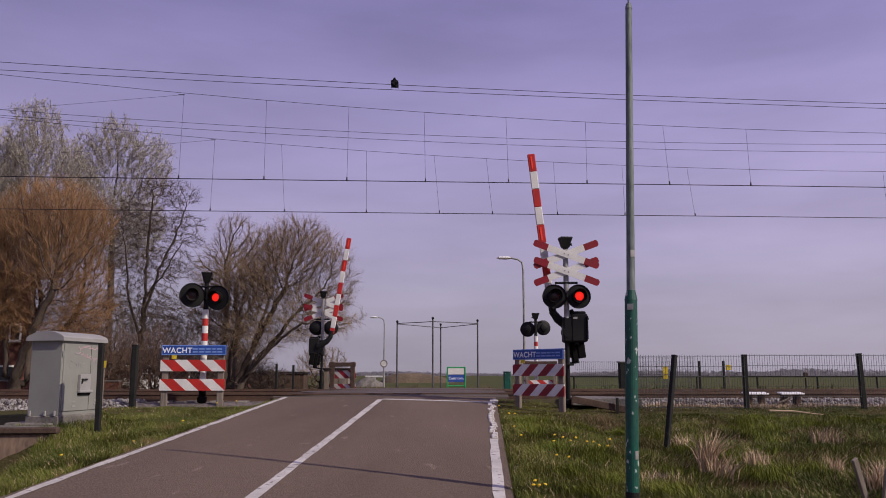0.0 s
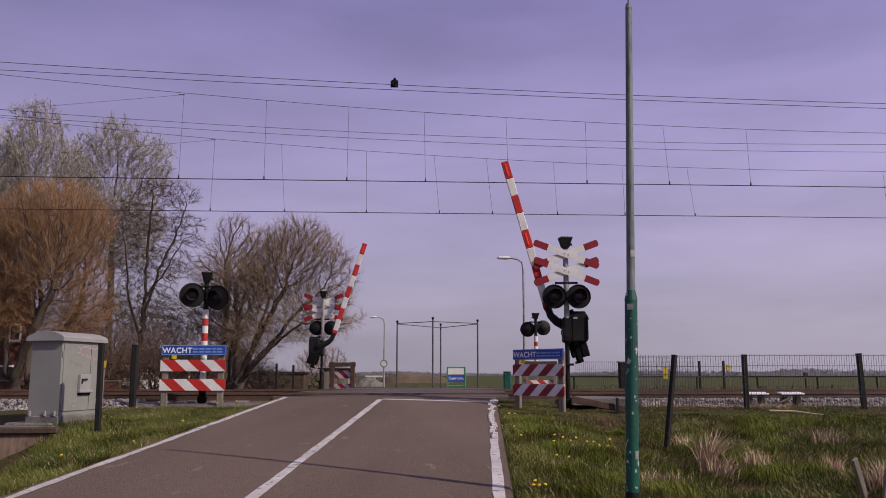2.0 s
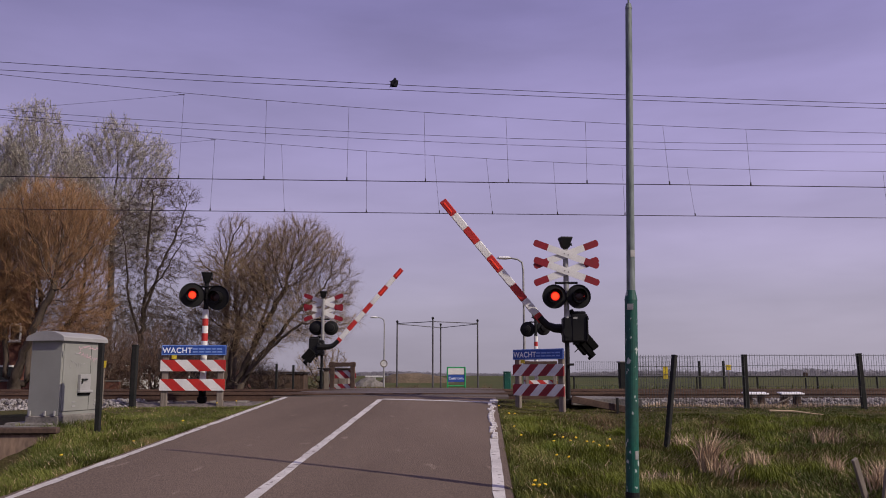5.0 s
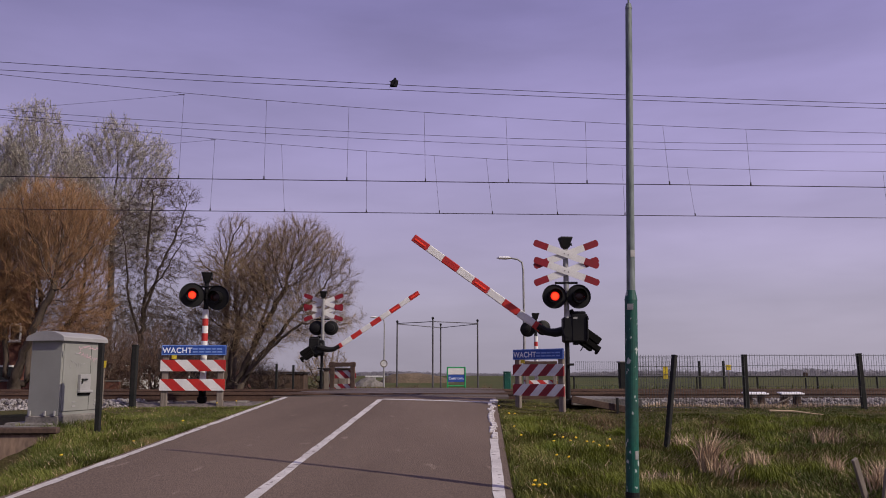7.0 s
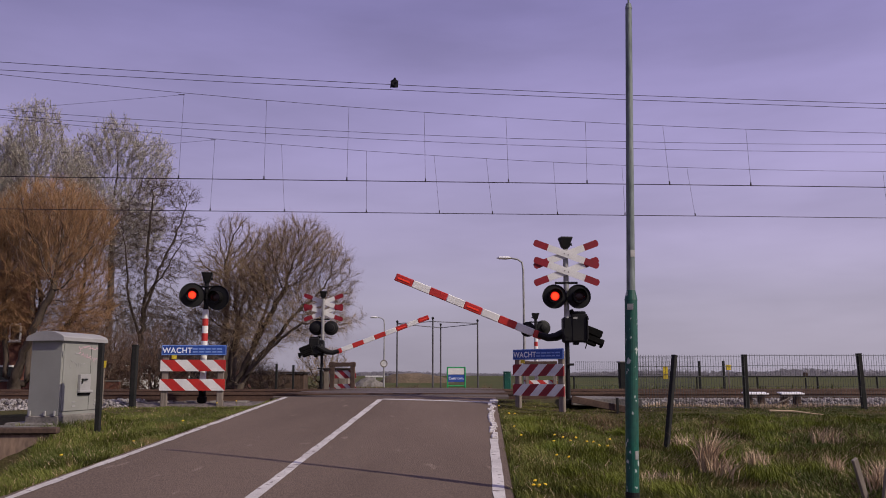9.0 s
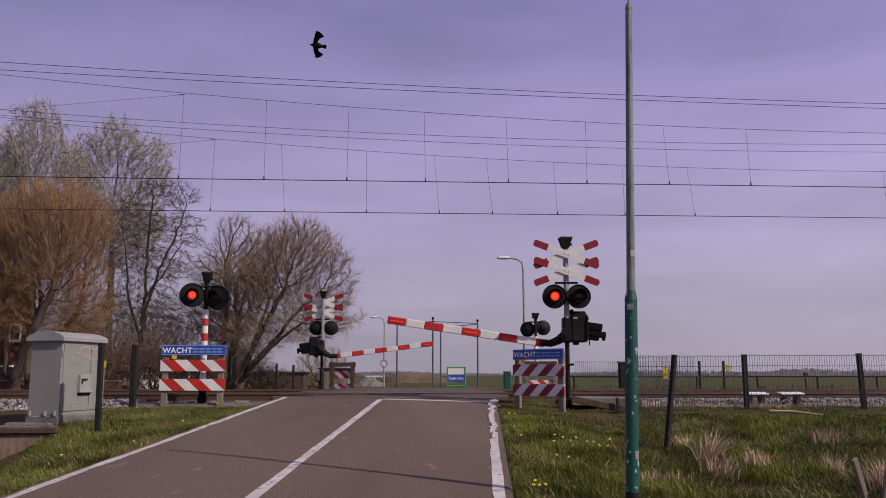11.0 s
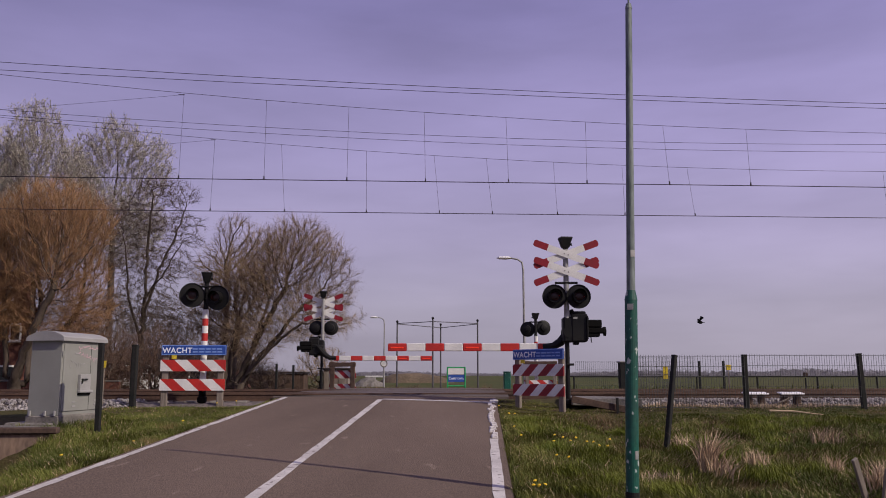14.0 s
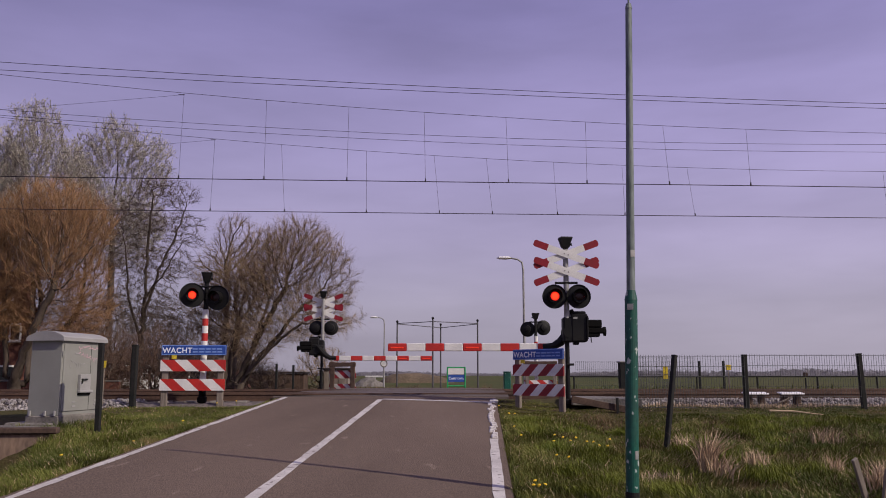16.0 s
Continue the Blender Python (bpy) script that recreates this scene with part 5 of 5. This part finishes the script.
# ---- grass ----
def blades(name, label, seed, count, sample, hmin, hmax, width, material, lean=0.35, category="grass"):
    rs = np.random.RandomState(seed)
    pts = sample(rs, count)
    n = len(pts)
    z = np.array([ground_z(x, y) for x, y in pts])
    base = np.column_stack([pts, z - 0.02])
    h = rs.uniform(hmin, hmax, (n, 1)) * (0.45 + 1.1 * np.array([noise.noise((x * 1.3, y * 1.3, 9)) * 0.35 + noise.noise((x * 3.1, y * 3.1, 4)) * 0.25 + 0.5 for x, y in pts])[:, None])
    if category == "grass":
        h = h * (1 - 0.6 * np.clip((pts[:, 1:2] - 14.5) / 2.5, 0, 1))
    ang = rs.uniform(0, math.tau, n)
    side = np.column_stack([np.cos(ang), np.sin(ang), np.zeros(n)]) * width * rs.uniform(0.6, 1.4, (n, 1))
    comb = np.array([(noise.noise((x * 1.1, y * 1.1, 31)), noise.noise((x * 1.1, y * 1.1, 57)) - 0.15) for x, y in pts]) * (0.75 if category == "grass" else 0.2)   # tussocks lean together
    tip = np.column_stack([comb + rs.normal(0, lean * 0.75, (n, 2)), np.ones(n)])
    mid = base + tip * np.array([0.4, 0.4, 0.6]) * h
    end = base + tip * np.array([1.3, 1.3, 0.95]) * h
    v = np.stack([base - side, base + side, mid + side * 0.8, mid - side * 0.8, end], 1).reshape(-1, 3)
    o = 5 * np.arange(n)[:, None]
    f = np.concatenate([o + np.array([[0, 1, 2]]), o + np.array([[0, 2, 3]]), o + np.array([[3, 2, 4]])])
    return tagged(part(name, soup(name, v, f, material), material), label, category, kind="stuff")


def right_bank(rs, count):
    y = 6.5 + 13.2 * rs.rand(count) ** 1.05
    x = road_right(y) + 0.16 + rs.rand(count) ** 0.9 * (0.62 * y - 0.6)
    p = np.column_stack([x, y])
    return p[(p[:, 1] - 0.053 * p[:, 0] < 18.45) | (p[:, 0] < 2.3)]


def left_bank(rs, count):
    y = rs.uniform(8.0, 19.9, count)
    x = road_left(y) - 0.14 - rs.rand(count) ** 1.2 * np.clip(0.25 * y, 2.0, 3.2)
    p = np.column_stack([x, y])
    return p[(p[:, 1] > 12.9) | (p[:, 0] > -5.4 - 0.345 * (p[:, 1] - 10.5))]


def far_verge(rs, count):
    y = rs.uniform(28.3, 36, count)
    x = rs.uniform(-14, 20, count)
    p = np.column_stack([x, y])
    return p[(p[:, 0] < road_left(y) - 0.2) | (p[:, 0] > road_right(y) + 0.2)]


blades("grass", "rough green grass on the railway bank", 1, 225000, right_bank, 0.03, 0.15, 0.0042, GRASS)
def right_verge(rs, count):
    y = rs.uniform(7.5, 19.0, count)
    x = road_right(y) + 0.24 + np.abs(rs.normal(0, 1.0, count))
    return np.column_stack([x, y])


blades("grass", "short yellowish grass on the verge", 12, 85000, right_verge, 0.03, 0.11, 0.0045, VERGE)


def left_verge(rs, count):
    y = rs.uniform(8.0, 19.9, count)
    return np.column_stack([road_left(y) - 0.16 - np.abs(rs.normal(0, 0.45, count)), y])


blades("grass", "short yellowish grass on the road edge", 13, 26000, left_verge, 0.03, 0.10, 0.0045, VERGE)
blades("grass", "rough green grass beside the road", 2, 85000, left_bank, 0.04, 0.17, 0.0042, GRASS)
blades("grass", "rough grass beyond the tracks", 3, 14000, far_verge, 0.06, 0.2, 0.012, GRASS)
blades("dry_stalks", "dry tan stalks among the grass", 4, 8000, right_bank, 0.06, 0.17, 0.0035, DRY, lean=0.8)
blades("dry_stalks", "dry tan stalks among the grass", 6, 6000, left_bank, 0.05, 0.15, 0.004, DRY, lean=0.6)


def bank_top(rs, count):
    x = rs.uniform(4.3, 12.5, count)
    return np.column_stack([x, rs.normal(18.15, 0.28, count) + 0.053 * x])


blades("dry_stalks", "dry brown stalks along the ballast", 7, 4000, bank_top, 0.05, 0.13, 0.004, DRY, lean=0.6, category="dry grass")


def tuft(x, y, n, h, r, seed):
    def spot(rs, count):
        return np.column_stack([x + rs.normal(0, r, count), y + rs.normal(0, r, count)])
    return blades("dry_tuft", "tuft of bleached dry grass", seed, n, spot, h * 0.45, h * 0.85, 0.006, DRY, lean=0.38, category="dry grass")


blades("dry_scrub", "brown scrub beyond the crossing", 15, 6000, lambda rs, count: np.column_stack([rs.uniform(-10, 3.2, count), rs.uniform(44, 62, count)]), 0.3, 0.95, 0.02, MATTED, lean=0.3, category="scrub")
blades("dry_scrub", "brown scrub beyond the crossing", 16, 2500, lambda rs, count: np.column_stack([rs.uniform(3.4, 16, count), rs.uniform(33, 40, count)]), 0.1, 0.35, 0.014, GRASS, lean=0.3, category="scrub")
clump_rnd = random.Random(5)
clumps = [(1.4 + clump_rnd.random() * 6.5, 8.3 + clump_rnd.random() * 7.5) for _ in range(60)]


def clump_spots(rs, count):
    c = np.array(clumps)[rs.randint(0, len(clumps), count)]
    return c + rs.normal(0, 0.11, (count, 2))


blades("grass", "taller lush tufts among the grass", 9, 19000, clump_spots, 0.08, 0.24, 0.0045, LUSH, lean=0.4)
blades("dry_stalks", "matted brown dead grass", 10, 16000, lambda rs, count: np.array([(1.6 + 1.9 * math.sin(k * 2.1) + 3.2, 9.2 + 0.62 * k) for k in range(12)])[rs.randint(0, 12, count)] + rs.normal(0, 0.32, (count, 2)), 0.05, 0.13, 0.004, MATTED, lean=0.9, category="dry grass")

for i, (x, y, n, h, r) in enumerate(((3.1, 9.9, 170, 0.66, 0.05), (3.2, 9.65, 110, 0.40, 0.09), (3.95, 10.6, 120, 0.42, 0.08), (4.8, 10.3, 90, 0.38, 0.08), (4.75, 9.1, 130, 0.48, 0.07), (2.45, 9.6, 110, 0.26, 0.13), (5.7, 12.5, 90, 0.36, 0.1), (5.1, 9.7, 70, 0.42, 0.06), (3.5, 12.4, 60, 0.3, 0.1))):
    tuft(x, y, n, h, r, 80 + i)


def dandelion_mesh():
    bm = B()
    add_lathe(bm, [(0.004, 0.0), (0.019, 0.005), (0.021, 0.011), (0.012, 0.017), (0.001, 0.018)], 9)
    return finish(bm, "flower_head", PETAL)


head_mesh = dandelion_mesh()
stalk_mesh = finish(add_cyl(B(), (0, 0, -0.1), (0, 0, 0.0), 0.003, 0.003, 5), "stalk", GRASS)
rnd = random.Random(77)
spots = [(1.1 + rnd.uniform(0, 0.5), rnd.uniform(8.2, 17)) for _ in range(7)] + [(1.70 + 0.09 * k + rnd.uniform(-0.03, 0.03), 12.5 - 0.1 * k + rnd.uniform(-0.15, 0.15)) for k in range(8)] + [(0.92 + 0.05 * k, 8.7 + rnd.uniform(-0.15, 0.25)) for k in range(4)] + [(2.0 + rnd.uniform(-0.5, 0.8), rnd.uniform(9, 13)) for _ in range(3)] + [(road_left(y) - rnd.uniform(0.3, 1.2), y) for y in (10.9, 12.2, 15.0, 17.8, 18.5)]
for x, y in spots:
    d = thing("dandelion", "yellow dandelion flower in the grass", "flower", pose(x, y, ground_z(x, y) + rnd.uniform(0.08, 0.15), rnd.uniform(10, 40), 0, rnd.uniform(-60, 60)), group="dandelions")
    part("flower_head", head_mesh, PETAL, d)
    part("stalk", stalk_mesh, GRASS, d)


# ---- birds ----
def bird(scale, label):
    t = thing("crow", label, "bird", group="birds")
    body = B()
    add_tube(body, [(-0.20, 0, 0), (-0.16, 0, 0.01), (-0.06, 0, 0.0), (0.06, 0, 0.0), (0.13, 0, 0.02)], [0.03, 0.08, 0.108, 0.09, 0.06], 12)
    for v in body.verts:
        v.co *= scale
    part("body", body, FEATHER, t, smooth=True)
    hd = B()
    add_tube(hd, [(0.10, 0, 0.02), (0.15, 0, 0.04), (0.20, 0, 0.04), (0.225, 0, 0.035)], [0.04, 0.048, 0.035, 0.012], 10)
    add_tube(hd, [(0.21, 0, 0.037), (0.275, 0, 0.022)], [0.016, 0.004], 6)
    for v in hd.verts:
        v.co *= scale
    part("head", hd, FEATHER, t, smooth=True)
    tail = B()
    for k in range(5):
        a = radians(-16 + 8 * k)
        add_box(tail, (-0.27 * math.cos(a), 0.27 * math.sin(a) * 0.7, -0.003 * abs(k - 2)), (0.19, 0.035, 0.006), rot=pose(0, 0, 0, 0, 0, -math.degrees(a) * 0.8), bevel=0.002)
    for v in tail.verts:
        v.co *= scale
    part("tail", tail, FEATHER, t)
    wings = []
    for side in (1, -1):
        w = B()
        add_box(w, (0.02, side * 0.11, 0), (0.17, 0.22, 0.014), bevel=0.005)
        add_box(w, (0.0, side * 0.25, 0), (0.19, 0.16, 0.011), bevel=0.004)
        for k in range(6):
            a = radians(10 + 17 * k)
            add_box(w, (0.06 - 0.028 * k - 0.06 * math.sin(a) , side * (0.31 + 0.09 * math.cos(a)), 0), (0.062, 0.20, 0.006), rot=pose(0, 0, 0, 0, 0, side * math.degrees(a) * 0.55), bevel=0.002)
        for v in w.verts:
            v.co *= scale
        wings.append((part("wing", w, FEATHER, t, "spread dark wing", m=pose(0.03 * scale, side * 0.045 * scale, 0.025 * scale)), side))
    return t, wings, scale


crow, crow_wings, crow_scale = bird(0.70, "black crow on the feeder wire, then flying off")
far_crow, far_crow_wings, far_crow_scale = bird(1.0, "small dark bird crossing the sky")


# ---- what moves ----
def folded(side, s):
    """A wing laid back along the body."""
    return pose(0.08 * s, side * 0.04 * s, 0.07 * s, side * -35, 0, 0) @ pose(0, 0, 0, 0, 0, side * 86)


def spread(side, s, lift):
    return pose(0.03 * s, side * 0.045 * s, 0.025 * s, side * lift, 0, side * 8)


def flash(drum, states, still):
    """Turns the drum to the dark (0), lit (1), faint (2) or half-lit (3) lens at the times given."""
    now = -90 * states[0][1]
    rows = [(0, still @ pose(0, 0, 0, 0, 0, now))]
    for t0, s in states[1:]:
        step = (-90 * s - now) % 360
        if step == 0:
            continue
        if step > 180:
            step -= 360
        parts = 3 if step == 180 else 2
        for k in range(parts + 1):
            rows.append((t0 - (parts - k) / 30, still @ pose(0, 0, 0, 0, 0, now + step * k / parts)))
        now += step
    rows.append((16, still @ pose(0, 0, 0, 0, 0, now)))
    walk(drum, rows)


LEFT_FLASH = [(0, 0), (0.3, 1), (0.5, 2), (0.6, 0), (2.9, 3), (3.2, 0), (3.45, 1), (3.9, 0), (4.2, 1), (4.55, 0), (4.9, 1), (5.25, 0), (5.55, 1), (5.9, 0), (6.2, 1), (6.43, 3), (6.6, 0), (6.8, 1), (7.2, 0), (7.4, 1), (7.8, 0), (8.1, 1), (8.5, 0), (8.8, 1), (9.1, 0), (9.45, 1), (9.8, 0), (10.1, 1), (10.45, 0), (10.8, 1), (11.1, 0), (11.4, 3), (11.78, 0), (11.95, 2), (12.4, 0), (14.1, 2), (14.4, 0), (14.6, 1), (15.0, 0), (15.3, 1), (15.7, 0), (15.95, 1)]
RIGHT_FLASH = [(0, 3), (0.2, 0), (0.6, 2), (0.9, 0), (2.7, 2), (2.9, 0), (3.3, 1), (3.5, 0), (3.9, 1), (4.2, 0), (4.55, 1), (4.9, 0), (5.25, 1), (5.55, 0), (5.9, 1), (6.2, 0), (6.43, 3), (6.62, 1), (6.8, 0), (7.2, 1), (7.4, 0), (7.8, 1), (8.1, 0), (8.5, 1), (8.75, 0), (9.1, 1), (9.45, 0), (9.8, 1), (10.1, 0), (10.45, 1), (10.8, 0), (11.1, 1), (11.45, 0), (11.8, 1), (11.97, 0), (12.4, 2), (12.6, 0), (14.4, 2), (14.6, 0), (15.0, 1), (15.3, 0), (15.7, 1), (15.95, 0)]

BOOM = [(0, 83.5), (1.05, 83.5), (1.2, 82.4), (1.5, 79.3), (2, 74.7), (2.5, 70.6), (3, 66.7), (3.5, 62.8), (4, 58.8), (5.2, 49.4), (6.3, 41.1), (7, 35.9), (7.5, 32.5), (8, 29.1), (8.5, 25.7), (9.2, 20.8), (10.2, 13.8), (11.3, 6.6), (11.7, 4.2), (12.1, 2.1), (12.4, 0.4), (12.55, 0), (16, 0)]


PERCH_Z = 8.85


def motions():
    walk(near_swing, [(t0, pose(*PIVOT, 0, a, 0)) for t0, a in BOOM])
    walk(far_swing, [(t0, pose(*FAR_PIVOT, 0, a * 0.978 - 1.0 * smooth(0, 6, a), 0)) for t0, a in BOOM])
    still = pose(0, -0.02, 0)
    for drums in (near_lamps, left_lamps):
        flash(drums[0], LEFT_FLASH, still)
        flash(drums[1], RIGHT_FLASH, still)
    # the crow: perched, takes off, flies away over the trees
    perch = pose(-1.20, 19.46, PERCH_Z, 0, -52, 97)
    walk(crow, [(0, perch), (6, pose(-1.20, 19.46, PERCH_Z, 0, -47, 84)), (10.0, perch), (10.35, pose(-1.35, 19.5, 9.05, 10, -20, 175)), (10.7, pose(-2.2, 19.7, 9.6, 15, -10, 182)),
                (11.3, pose(-4.63, 20.2, 10.28, 62, 0, 190)), (11.5, pose(-5.79, 20.4, 10.37, 62, 2, 190)), (11.7, pose(-6.96, 20.6, 10.26, 35, 4, 188)), (11.9, pose(-8.06, 20.8, 9.87, 10, 8, 188)),
                (12.1, pose(-9.17, 21.0, 9.57, 25, 8, 188)), (12.3, pose(-10.15, 21.2, 9.12, 10, 10, 188)), (12.5, pose(-11.06, 21.4, 8.47, 5, 10, 188)), (12.6, pose(-11.61, 21.5, 8.25, 0, 8, 188)), (13.2, pose(-15.6, 22.0, 7.6, 0, 0, 188)), (16, pose(-34, 25, 7.5, 0, 0, 188))])
    beat = [(10.3, 40), (10.5, -25), (10.7, 45), (10.9, -25), (11.1, 40), (11.3, 5), (11.5, 20), (11.65, -35), (11.8, -20), (12.0, 68), (12.2, -40), (12.35, 50), (12.5, -45), (12.7, 45)]
    for w, side in crow_wings:
        rest = folded(side, crow_scale)
        rows = [(0, rest), (10.05, rest), (10.18, spread(side, crow_scale, 60))]
        walk(w, rows + [(t0, spread(side, crow_scale, a)) for t0, a in beat] + [(16, spread(side, crow_scale, 10))])
    # the distant bird
    walk(far_crow, [(0, pose(70, 60, 5.0, 0, 0, 180)), (12.8, pose(45, 60, 5.2, 0, 0, 180)), (14.0, pose(18.79, 60, 5.41, 10, 0, 180)), (14.2, pose(14.28, 60, 5.29, 0, 0, 182)), (14.8, pose(3.06, 60, 5.91, 10, 0, 178)),
                    (15.2, pose(-2.57, 60, 6.7, 5, 0, 176)), (15.4, pose(-5.06, 60, 6.82, 0, 0, 178)), (15.8, pose(-9.6, 60, 7.0, 0, 0, 180)), (16, pose(-12, 60, 7.0, 0, 0, 180))])
    for w, side in far_crow_wings:
        walk(w, [(0, spread(side, far_crow_scale, 10))] + [(12.8 + 0.2 * k, spread(side, far_crow_scale, (45, -30)[k % 2])) for k in range(16)] + [(16, spread(side, far_crow_scale, 10))])


motions()
